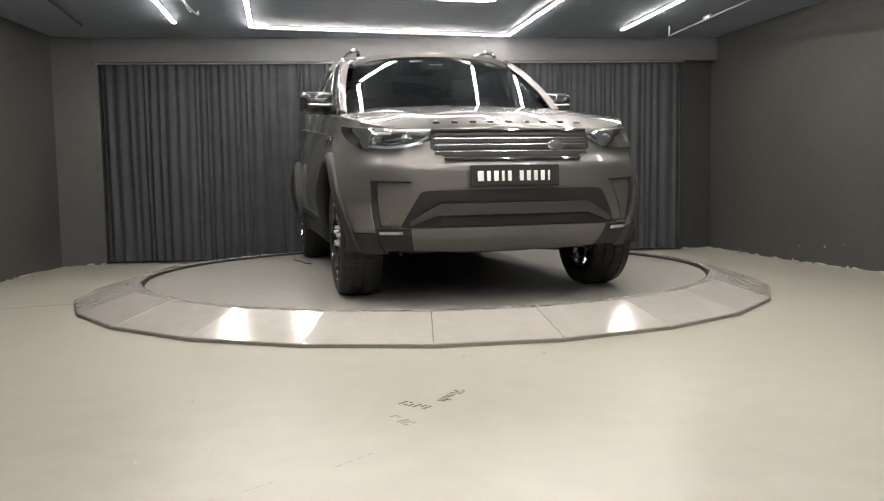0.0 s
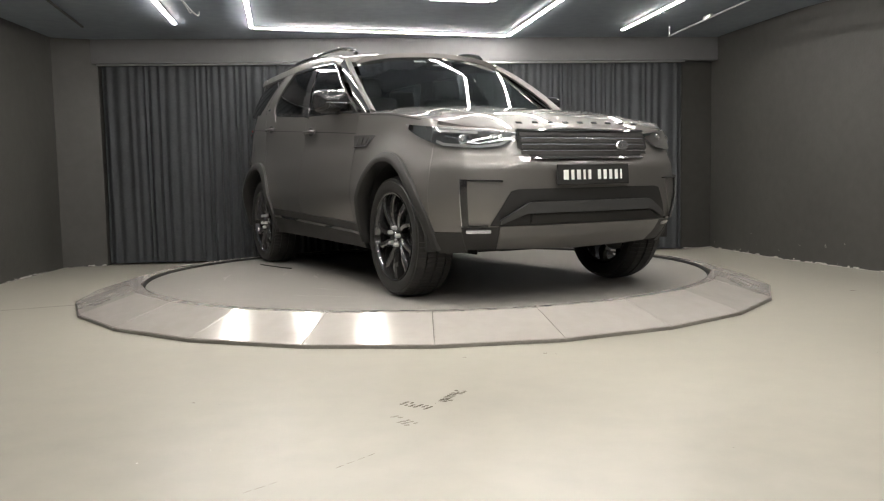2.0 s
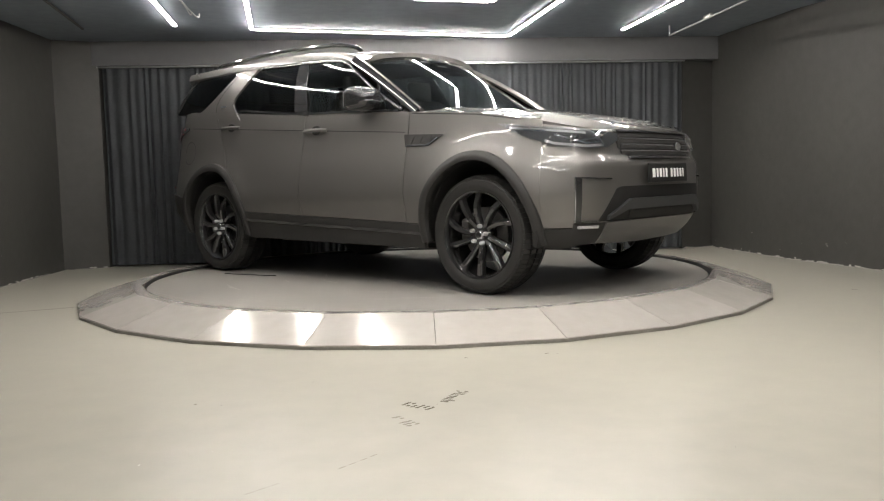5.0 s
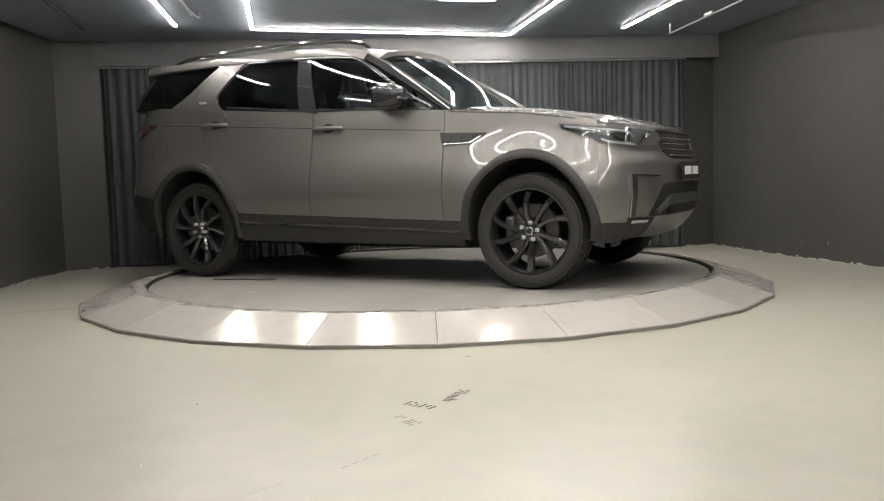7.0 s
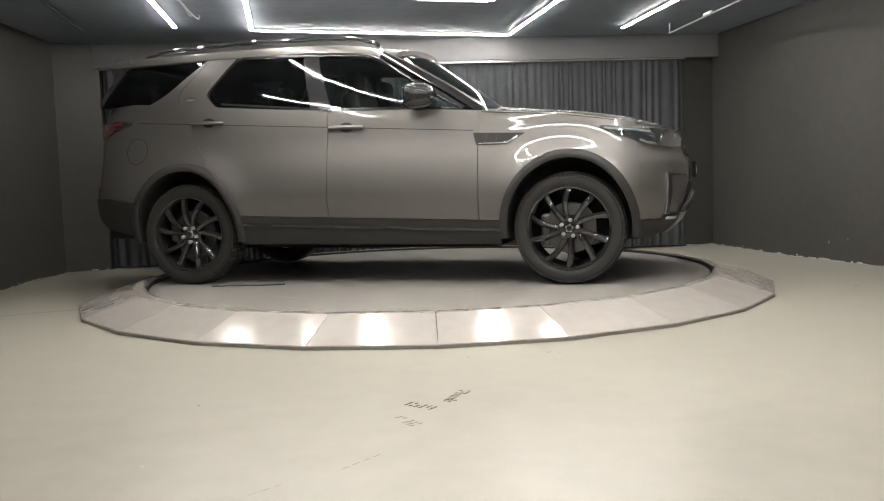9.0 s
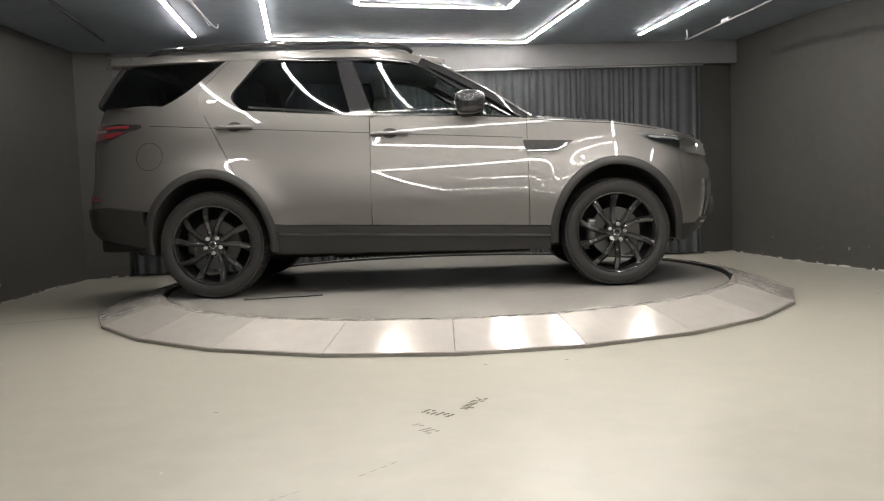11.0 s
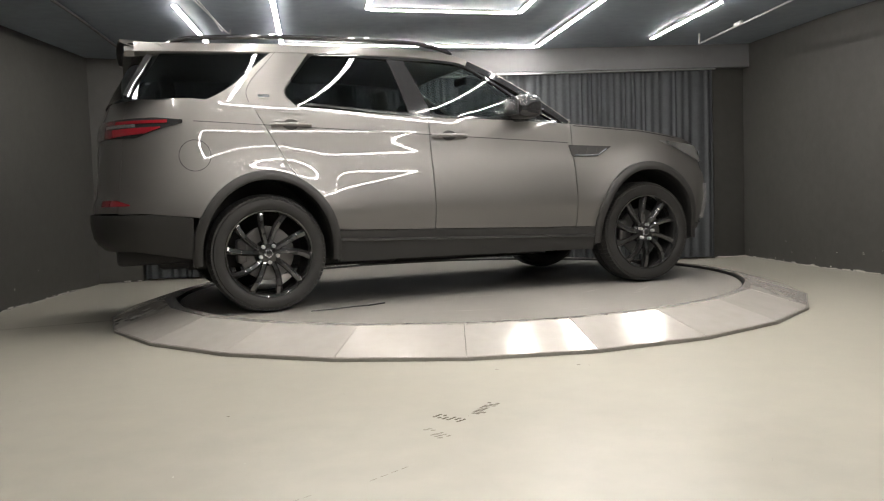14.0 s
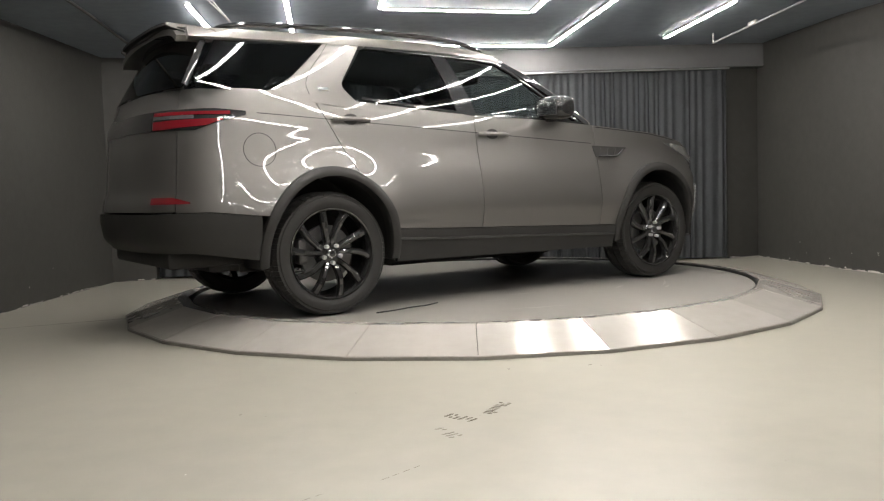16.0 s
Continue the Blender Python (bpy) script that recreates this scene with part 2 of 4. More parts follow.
def turntable():
    n, first, cx, cy = 24, -89.1, -0.015, -0.03
    r_out, r_crest, r_in, z_crest = 2.668, 2.30, 2.2435, 0.129
    root = new("turntable_ring")
    tagged(root, "grey steel ramp ring of flat plates round the turntable", "turntable ring", "", "structure")
    step = 2 * math.pi / n
    for i in range(n):
        sect = []
        lift = 0.0010 * ((i * 7) % 3)
        for a in (radians(first) + i * step + 0.0006, radians(first) + (i + 1) * step - 0.0006):
            c, s = math.cos(a), math.sin(a)
            sect.append([(r_in * c, r_in * s, z_crest - 0.002 + lift), (cx + r_crest * c, cy + r_crest * s, z_crest + lift),
                         (cx + r_out * c, cy + r_out * s, 0.022), (cx + r_out * c, cy + r_out * s, 0.0), (r_in * c, r_in * s, 0.0)])
        v = sect[0] + sect[1]
        f = [(q, (q + 1) % 5, 5 + (q + 1) % 5, 5 + q) for q in range(5)] + [(4, 3, 2, 1, 0), (5, 6, 7, 8, 9)]
        part_raw("plate", v, f, M_PLATE, root, "", 5)
    # dark skirting lip along the outer foot
    rows, inner = [], []
    for i in range(n + 1):
        a = radians(first) + i * step
        rows.append([(cx + 2.677 * math.cos(a), cy + 2.677 * math.sin(a), z) for z in (0.001, 0.019)])
        inner.append([(cx + 2.670 * math.cos(a), cy + 2.670 * math.sin(a), z) for z in (0.001, 0.019)])
    v, f = slab(rows, inner)
    part_raw("edge_lip", v, f, M_RIM_EDGE, root, "darker cut steel edge", 10)
    # black inner wall of the ring above the lower disc
    v, f = lathe([(2.2235, 0.02), (2.2235, z_crest - 0.003), (2.2195, z_crest - 0.004), (2.2195, 0.02)], 160, "z", True)
    part_raw("inner_wall", v, f, M_CORD, root, "near-black inner wall face", 20)
    # the turning disc
    prof = [(0.0, DISC), (1.2, DISC), (2.200, DISC), (2.206, DISC - 0.006), (2.206, 0.01), (0.0, 0.01)]
    v, f = lathe(prof, 160, "z")
    disc = part_raw("turntable_disc", v, f, M_DISC, None, "", 20)
    v, f = lathe([(2.207, DISC - 0.003), (2.212, DISC - 0.005), (2.212, 0.02), (2.207, 0.02)], 160, "z", True)
    part_raw("edge_band", v, f, M_CORD, disc, "near-black band round the disc edge", 20)
    tagged(disc, "worn grey round turntable platform under the car", "turntable")
    pts = smooth_curve([(-1.42, -1.03, 0), (-1.28, -1.01, 0), (-1.12, -0.965, 0), (-1.0, -0.95, 0), (-0.88, -0.895, 0)])
    v, f = tube([p + Vector((0, 0, DISC + 0.0045)) for p in pts], 0.0045)
    cord = part_raw("cord", v, f, M_CORD)
    tagged(cord, "short black cord lying on the turntable", "cord")
    rng = random.Random(12)
    bm = bmesh.new()
    for i in range(26):
        a, r, span, w = rng.uniform(0, 6.283), rng.uniform(0.7, 2.1), rng.uniform(0.06, 0.30), rng.uniform(0.004, 0.018)
        prev = None
        for q in range(9):
            t = q / 8
            half = w * math.sin(math.pi * min(max(t, 0.03), 0.97)) * rng.uniform(0.7, 1.0)
            ang = a + span * t / r * 1.6
            pair = [bm.verts.new(((r + d) * math.cos(ang), (r + d) * math.sin(ang), DISC + 0.0009)) for d in (half, -half)]
            if prev:
                bm.faces.new((prev[0], prev[1], pair[1], pair[0]))
            prev = pair
    bmesh.ops.recalc_face_normals(bm, faces=bm.faces)
    tagged(part("tyre_scuffs", bm, M_WEAR, disc), "pale worn tyre streaks", kind="stuff")
    return disc, cord


DISC_OB, CORD = turntable()


# ---- the car: x forward, y to its left, z up from the disc ----
HUBF, HUBR, HUBZ = 1.4615, -1.4615, 0.385
NF, NR = 3.6, 3.4


def half_outline():
    pts = []
    for i in range(161):
        a = math.pi / 2 * i / 160
        pts.append((1.30 + 0.99 * math.cos(a) ** (2 / NF), -0.978 * math.sin(a) ** (2 / NF)))
    for i in range(1, 80):
        pts.append((1.30 - 2.75 * i / 80, -0.978))
    for i in range(161):
        a = math.pi / 2 * (1 - i / 160)
        pts.append((-1.45 - 1.10 * math.cos(a) ** (2 / NR), -0.978 * math.sin(a) ** (2 / NR)))
    p = np.array(pts)
    s = np.concatenate([[0], np.cumsum(np.hypot(*np.diff(p, axis=0).T))])
    u = np.linspace(0, s[-1], 1301)
    q = np.stack([np.interp(u, s, p[:, 0]), np.interp(u, s, p[:, 1])], 1)
    k = np.ones(25) / 25
    pad = np.concatenate([np.stack([q[12:0:-1, 0], -q[12:0:-1, 1]], 1), q, np.stack([q[-2:-14:-1, 0], -q[-2:-14:-1, 1]], 1)])
    q = np.stack([np.convolve(pad[:, 0], k, "valid"), np.convolve(pad[:, 1], k, "valid")], 1)
    d = np.gradient(q, axis=0)
    d /= np.hypot(*d.T)[:, None]
    nrm = np.stack([d[:, 1], -d[:, 0]], 1)          # outward: to -y along the side
    return q, nrm


Q, QN = half_outline()
if QN[650][1] > 0:
    QN = -QN
NQ = len(Q)


def soft_table(zs, vs, blur=0.02):
    g = np.linspace(0, 2, 801)
    v = np.interp(g, zs, vs)
    k = np.exp(-0.5 * (np.arange(-40, 41) * 0.0025 / blur) ** 2)
    k /= k.sum()
    v = np.convolve(np.pad(v, 40, mode="edge"), k, "valid")
    return lambda z: float(np.interp(z, g, v))


SIDE_IN = soft_table([0.25, 0.35, 0.44, 0.52, 0.58, 0.62, 0.66, 0.72, 0.80, 0.88, 0.95, 1.0, 1.05, 1.10, 1.14, 1.20, 1.27, 1.36, 1.45],
                     [0.08, 0.04, 0.018, 0.0, -0.012, -0.022, -0.026, -0.022, -0.012, 0.002, 0.018, 0.030, 0.040, 0.048, 0.053, 0.061, 0.074, 0.093, 0.118], 0.02)
FRONT_IN = soft_table([0.25, 0.32, 0.40, 0.47, 0.55, 0.66, 0.82, 0.845, 0.885, 0.95, 1.03, 1.08, 1.2], [0.30, 0.17, 0.08, 0.035, 0.012, 0.0, 0.0, 0.006, 0.038, 0.052, 0.080, 0.12, 0.3], 0.010)
REAR_IN = soft_table([0.30, 0.42, 0.5, 0.62, 0.75, 0.80, 0.95, 1.1, 1.25, 1.42, 1.5], [0.20, 0.10, 0.02, 0.0, 0.01, 0.035, 0.05, 0.06, 0.08, 0.15, 0.18], 0.014)


def flare(x, z):
    """Swelling of the side panels round the wheel arches."""
    out = 0.0
    for hx in (1.4615, -1.4615):
        r = math.hypot((x - hx) / 0.95, z - 0.385)
        out += 0.026 * math.exp(-((r - 0.50) / 0.125) ** 2)
    return out


def skin(k, z, off=0.0):
    """A point of the body skin at outline index k (may be fractional) and height z."""
    k = min(max(k, 0.0), NQ - 1.0)
    i = min(int(k), NQ - 2)
    w = k - i
    p, n = Q[i] * (1 - w) + Q[i + 1] * w, QN[i] * (1 - w) + QN[i + 1] * w
    ends = min(1.0, abs(n[0])) ** 1.5
    inset = (1 - ends) * (SIDE_IN(z) - flare(p[0], z)) + ends * (FRONT_IN(z) if p[0] > 0 else REAR_IN(z))
    q = p + n * (off - inset)
    return Vector((q[0], min(q[1], 0.0), z))


KX = np.arange(NQ)


def k_at_x(x):
    return float(np.interp(-x, -Q[:, 0], KX))


def k_front(y):
    return float(np.interp(-abs(y), Q[:500, 1][::-1], KX[:500][::-1]))


def k_rear(y):
    return float(np.interp(-abs(y), Q[800:, 1], KX[800:]))




def z_top(k):
    """Upper edge of the body sides: bonnet edge, belt line, tailgate."""
    x = float(np.interp(k, KX, Q[:, 0]))
    return float(np.interp(-x, [-2.29, -2.22, -2.1, -1.9, -1.44, -0.8, -0.4, 0.27, 0.48, 1.2, 1.75, 2.3, 2.55],
                           [1.045, 1.055, 1.075, 1.115, 1.185, 1.235, 1.262, 1.285, 1.30, 1.375, 1.415, 1.415, 1.40]))


def z_clad(x):
    return float(np.interp(-x, [-2.3, -1.9, -1.0, 0.9, 1.0, 1.85, 2.2, 2.6], [0.435, 0.44, 0.455, 0.52, 0.53, 0.64, 0.68, 0.68]))


def arch_z(x, rx, rz):
    z = 0.0
    for hx in (HUBF, HUBR):
        d = abs(x - hx)
        if d < rx:
            z = max(z, HUBZ + 0.01 + rz * math.sqrt(1 - (d / rx) ** 2))
    return z


def mirrored(verts, faces):
    return [(v[0], -v[1], v[2]) for v in verts], [f[::-1] for f in faces]


def both(verts, faces):
    v2, f2 = mirrored(verts, faces)
    n = len(verts)
    return [tuple(v) for v in verts] + v2, list(faces) + [tuple(i + n for i in f) for f in f2]


def panel(xa, xb, lo, hi, nu, nv, thick=0.02, off=0.0):
    """A body panel between two seam lines xa(z), xb(z) and heights lo(x), hi(k)."""
    rows, inner = [], []
    zm = 0.8
    ka, kb = k_at_x(xa(zm)), k_at_x(xb(zm))
    ks = set(np.linspace(0, 1, nu))
    for hx in (HUBF, HUBR):
        for d in (-0.47, -0.467, -0.46, -0.45, 0.45, 0.46, 0.467, 0.47):
            k = k_at_x(hx + d)
            if ka < k < kb:
                ks.add((k - ka) / (kb - ka))
    for s in sorted(ks):
        x0 = float(np.interp(ka + (kb - ka) * s, KX, Q[:, 0]))
        zl, zh = lo(x0), hi(ka + (kb - ka) * s)
        ro, ri = [], []
        for j in range(nv):
            z = zl + (zh - zl) * j / (nv - 1)
            k0, k1 = k_at_x(xa(z)), k_at_x(xb(z))
            k = k0 + (k1 - k0) * s
            ro.append(skin(k, z, off))
            ri.append(skin(k, z, off - thick))
        rows.append(ro)
        inner.append(ri)
    return slab(rows, inner)


def strip_on_skin(ks, zlo, zhi, off, thick, nv=4):
    """A patch on the skin: outline positions and two height functions of the fraction along it."""
    rows, inner = [], []
    n = len(ks)
    for i, k in enumerate(ks):
        s = i / (n - 1)
        a, b = zlo(s), zhi(s)
        rows.append([skin(k, a + (b - a) * j / (nv - 1), off) for j in range(nv)])
        inner.append([skin(k, a + (b - a) * j / (nv - 1), off - thick) for j in range(nv)])
    return slab(rows, inner)


def glass_y(x, z):
    d = z - 1.25
    y = 0.903 - 0.14 * d - 0.50 * d * d
    y -= 0.05 * max(0.0, (x + 0.2) / 1.05) ** 2 + 0.07 * max(0.0, (-1.2 - x) / 1.1) ** 2
    return -y


def rounded(poly, radius, n=5):
    out = []
    m = len(poly)
    for i in range(m):
        p0, p, p1 = Vector(poly[i - 1]), Vector(poly[i]), Vector(poly[(i + 1) % m])
        r = radius[i] if isinstance(radius, (list, tuple)) else radius
        a = p + (p0 - p).normalized() * min(r, (p0 - p).length * 0.45)
        b = p + (p1 - p).normalized() * min(r, (p1 - p).length * 0.45)
        for s in range(n + 1):
            t = s / n
            out.append(a * (1 - t) ** 2 + p * 2 * t * (1 - t) + b * t * t)
    return out


def side_plate(poly, off, thick, radius=0.03, surface=glass_y):
    """A curved piece on the car side, outline in (x, z), cut into bands that follow the surface."""
    pts = rounded(poly, radius)
    bm = bmesh.new()
    bm.faces.new([bm.verts.new((p.x, 0, p.y)) for p in pts])
    for axis, step in ((2, 0.03), (0, 0.12)):
        low = min(w.co[axis] for w in bm.verts)
        high = max(w.co[axis] for w in bm.verts)
        for q in range(1, int((high - low) / step)):
            at = Vector((0, 0, 0))
            at[axis] = low + q * step
            no = Vector((0, 0, 0))
            no[axis] = 1
            bmesh.ops.bisect_plane(bm, geom=bm.verts[:] + bm.edges[:] + bm.faces[:], dist=1e-5, plane_co=at, plane_no=no)
    bm.normal_update()
    for face in bm.faces:
        if face.normal.y > 0:
            face.normal_flip()
    bm.verts.index_update()
    n = len(bm.verts)
    verts = [(w.co.x, surface(w.co.x, w.co.z) - off, w.co.z) for w in bm.verts]
    verts += [(x, y + thick, z) for x, y, z in verts]
    faces = [tuple(w.index for w in face.verts) for face in bm.faces]
    faces += [tuple(q + n for q in face[::-1]) for face in faces]
    for e in bm.edges:
        if len(e.link_loops) == 1:
            loop = e.link_loops[0]
            a, b = loop.vert.index, loop.link_loop_next.vert.index
            faces.append((b, a, a + n, b + n))
    bm.free()
    return verts, faces


def sym(name, verts, faces, mat, parent, label="", sharp=32):
    """The same piece on the right and on the left side."""
    a = part_raw(name, verts, faces, mat, parent, label, sharp)
    b = part_raw(name, *mirrored(verts, faces), mat, parent, label, sharp)
    return a, b


def bar_on(points, width, thick):
    """A strip with square section along points; width lies across, thick points out."""
    pts = [Vector(p) for p in points]
    rows, inner = [], []
    for i, p in enumerate(pts):
        d = (pts[min(i + 1, len(pts) - 1)] - pts[max(i - 1, 0)]).normalized()
        out = Vector((0.25, -0.9, 0.35))
        side = d.cross(out).normalized()
        out = side.cross(d).normalized()
        if out.y > 0:
            out = -out
        rows.append([p + side * width * w + out * thick * h for w, h in ((-0.5, 0.2), (-0.42, 0.8), (0, 1.0), (0.42, 0.8), (0.5, 0.2))])
        inner.append([p + side * width * w - out * thick for w in (-0.5, -0.42, 0, 0.42, 0.5)])
    return slab(rows, inner)


CAR = new("car")
tagged(CAR, "grey metallic large off-road car with black wheels on the turntable", "car")


def body():
    seam_r = lambda z: -1.255 - 0.53 * max(0.0, z - 0.88) if z > 0.88 else -1.255
    low = lambda x: max(z_clad(x) + 0.003, arch_z(x, 0.47, 0.53))
    g = 0.0025
    kw = dict(sharp=28)
    sym("fender", *panel(lambda z: 1.93 + 0.0 * z, lambda z: 0.835 + g, low, z_top, 60, 26), M_PAINT, CAR, "", **kw)
    sym("front_door", *panel(lambda z: 0.835 - g, lambda z: -0.295 + g, low, z_top, 40, 26), M_PAINT, CAR, "", **kw)
    sym("rear_door", *panel(lambda z: -0.295 - g, lambda z: seam_r(z) + g, low, z_top, 40, 26), M_PAINT, CAR, "", **kw)
    sym("rear_quarter", *panel(lambda z: seam_r(z) - g, lambda z: -2.37, low, z_top, 60, 26), M_PAINT, CAR, "", **kw)
    # tailgate and front bumper wrap over the middle
    ks = list(np.linspace(k_at_x(-2.374), NQ - 1, 60))
    v, f = strip_on_skin(ks, lambda s: 0.69, lambda s: 1.41, 0.0, 0.02, 22)
    part_raw("tailgate", *both(v, f), M_PAINT, CAR, "", **kw)
    ks = list(np.linspace(0, k_at_x(1.9315), 110))
    rows, inner = [], []
    for k in ks:
        x = float(np.interp(k, KX, Q[:, 0]))
        za, zb = z_clad(x) + 0.002, z_top(k)
        zb = min(zb, float(np.interp(x, [1.9, 2.0, 2.2], [1.09, 1.075, 1.05])))
        rows.append([skin(k, za + (zb - za) * j / 25) for j in range(26)])
        inner.append([skin(k, za + (zb - za) * j / 25, -0.02) for j in range(26)])
    v, f = slab(rows, inner)
    part_raw("front_bumper", *both(v, f), M_PAINT, CAR, "", **kw)
    # dark lower cladding: sills, bumper corners, rear apron
    sill_lo = lambda x: float(np.interp(-x, [-2.3, -1.9, -1.0, 1.0, 1.85, 2.3, 2.6], [0.30, 0.32, 0.285, 0.31, 0.37, 0.44, 0.44]))
    hi = lambda k: z_clad(float(np.interp(k, KX, Q[:, 0]))) - 0.002
    v, f = panel(lambda z: 0.985, lambda z: -0.99, sill_lo, hi, 50, 10, 0.03, 0.008)
    sym("sill_cladding", v, f, M_CLAD, CAR, "matt dark grey sill cladding", **kw)
    v, f = panel(lambda z: 0.98, lambda z: -0.985, lambda x: z_clad(x) - 0.075, lambda k: z_clad(float(np.interp(k, KX, Q[:, 0]))) - 0.055, 40, 3, 0.02, 0.020)
    sym("sill_moulding", v, f, M_PIANO, CAR, "", **kw)
    ks = list(np.linspace(k_at_x(-1.93), NQ - 1, 90))
    rows, inner = [], []
    for k in ks:
        x = float(np.interp(k, KX, Q[:, 0]))
        a, b = sill_lo(x), hi(k)
        rows.append([skin(k, a + (b - a) * j / 10, 0.012) for j in range(11)])
        inner.append([skin(k, a + (b - a) * j / 10, -0.03) for j in range(11)])
    v, f = slab(rows, inner)
    part_raw("rear_apron", *both(v, f), M_CLAD, CAR, "matt dark grey rear bumper apron", **kw)
    ks = list(np.linspace(k_at_x(2.10), k_at_x(1.935), 26))
    v, f = strip_on_skin(ks, lambda s: 0.31, lambda s: 0.435, 0.008, 0.03, 6)
    sym("bumper_corner", v, f, M_CLAD, CAR, "matt dark grey bumper corner", **kw)
    v, f = strip_on_skin(list(np.linspace(k_front(0.80), k_front(0.67), 8)), lambda s: 0.432, lambda s: 0.452, 0.014, 0.03, 3)
    sym("fog_lamp", v, f, M_SILVER, CAR, "slim fog lamp strip")
    # satin skid panel in the middle
    ks = list(np.linspace(0, k_front(0.62), 40))
    v, f = strip_on_skin(ks, lambda s: 0.31 + 0.02 * s, lambda s: 0.47, 0.012, 0.03, 10)
    part_raw("skid_plate", *both(v, f), M_SKID, CAR, "satin grey skid plate", **kw)
    v, f = strip_on_skin(list(np.linspace(k_front(0.62), k_at_x(2.10), 16)), lambda s: 0.33, lambda s: 0.468, 0.004, 0.03, 6)
    sym("bumper_foot", v, f, M_CLAD, CAR, "", **kw)
    # arches: cladding band and inner liner
    for hx in (HUBF, HUBR):
        rows, inner, liner, lin2 = [], [], [], []
        for i in range(61):
            a = radians(-7 + 194 * i / 60)
            c, s = math.cos(a), math.sin(a)
            out, inn = [], []
            for t, o in ((1.0, -0.004), (0.97, 0.022), (0.6, 0.034), (0.25, 0.034), (0.03, 0.026), (0.0, 0.01), (0.0, -0.05)):
                rx, rz = 0.424 + 0.058 * t, 0.482 + 0.064 * t
                x, z = hx + rx * c, HUBZ + 0.01 + rz * s
                p = skin(k_at_x(x), max(z, 0.30), o)
                p.z = z
                p.x = x
                if z < 0.315:
                    p.z = 0.315
                out.append(p)
                inn.append(Vector((p.x, p.y + 0.02, p.z)))
            rows.append(out)
            inner.append(inn)
            x, z = hx + 0.425 * c, max(0.29, HUBZ + 0.01 + 0.485 * s)
            liner.append([(x, -0.95, z), (x, -0.62, z)])
            lin2.append([(hx + 0.46 * c, -0.95, max(0.28, HUBZ + 0.52 * s)), (hx + 0.46 * c, -0.62, max(0.28, HUBZ + 0.52 * s))])
        v, f = slab(rows, inner)
        sym("arch_cladding", v, [q[::-1] for q in f], M_CLAD, CAR, "matt dark grey wheel arch cladding", 40)
        v, f = slab(liner, lin2)
        sym("wheel_liner", v, f, M_BLACK, CAR)
        for side in (-1, 1):
            part("liner_wall", box(bmesh.new(), (0.98, 0.02, 0.66), (hx, side * 0.625, 0.62), bevel=0.005, segments=1), M_BLACK, CAR)
    # floor pan
    bm = box(bmesh.new(), (4.1, 1.24, 0.16), (-0.1, 0, 0.38), bevel=0.04)
    box(bm, (1.7, 1.86, 0.14), (0, 0, 0.40), bevel=0.03)
    part("floor_pan", bm, M_BLACK, CAR)
    part("transmission_guard", box(bmesh.new(), (1.6, 0.7, 0.14), (0.1, 0, 0.29), bevel=0.04), M_BLACK, CAR)
    part("fuel_tank", box(bmesh.new(), (0.9, 0.9, 0.14), (-0.85, 0, 0.31), bevel=0.05), M_BLACK, CAR)
    for hx in (HUBF, HUBR):
        part("axle", box(bmesh.new(), (0.10, 1.5, 0.10), (hx, 0, 0.37), bevel=0.03), M_BLACK, CAR)
        part("differential", box(bmesh.new(), (0.5, 0.5, 0.14), (hx - 0.1, 0, 0.33), bevel=0.05), M_BLACK, CAR)
    # bulkhead block that fills the engine bay and the boot floor
    bm = box(bmesh.new(), (1.05, 1.24, 0.5), (1.45, 0, 0.70), bevel=0.03)
    part("engine_block", bm, M_BLACK, CAR)


def bonnet():
    nk = 60
    ks = np.linspace(0, k_at_x(0.86), nk)
    rows, inner = [], []
    for i, k in enumerate(ks):
        z = z_top(k) - 0.002
        p = skin(k, z, 0.0)
        w = abs(p.y)
        row, ri = [], []
        for j in range(25):
            v = -1 + 2 * j / 24
            crown = 0.055 * (1 - v * v) * min(1, w / 0.9) + 0.012 * (math.exp(-((abs(v) - 0.62) / 0.10) ** 2)) * min(1, w / 0.8) * min(1, max(0, (2.15 - p.x) / 0.3))
            bulge = 0.17 * (1 - v * v) * max(0, (1.25 - p.x) / 0.4) ** 1.2 if p.x < 1.25 else 0
            x = p.x + bulge
            row.append((x, w * v, z + crown))
            ri.append((x - 0.01, w * v * 0.98, z + crown - 0.03))
        rows.append(row)
        inner.append(ri)
    v, f = slab(rows, inner)
    part_raw("bonnet", v, [q for q in f], M_PAINT, CAR, "", 40)
    bm = bmesh.new()
    box(bm, (0.16, 1.50, 0.02), (0.93, 0, 1.235), bevel=0.008)
    part("cowl", bm, M_BLACK, CAR)
    # shut line between bonnet and fender
    ks = list(np.linspace(k_at_x(0.86), k_at_x(1.78), 40))
    rows, inner = [], []
    for k in ks:
        z = z_top(k) - 0.014
        rows.append([skin(k, z, 0.0015), skin(k, z + 0.0065, 0.0015)])
        inner.append([skin(k, z, -0.006), skin(k, z + 0.0065, -0.006)])
    sym("bonnet_shut_line", *slab(rows, inner), M_BLACK, CAR)
    # row of separate dark letter blocks along the bonnet edge, unlettered
    for i in range(9):
        y = -0.44 + 0.11 * i
        k = k_front(y)
        z = 1.083 + 0.006 * (1 - (y / 0.5) ** 2)
        p = skin(k, 1.045, 0.0)
        bm = box(bmesh.new(), (0.004, 0.040, 0.018), (0, 0, 0), bevel=0.001, segments=1)
        ob = part("letter_block", bm, M_PIANO, CAR)
        ob.matrix_basis = pose(p.x - 0.025, y, z, 0, -52)


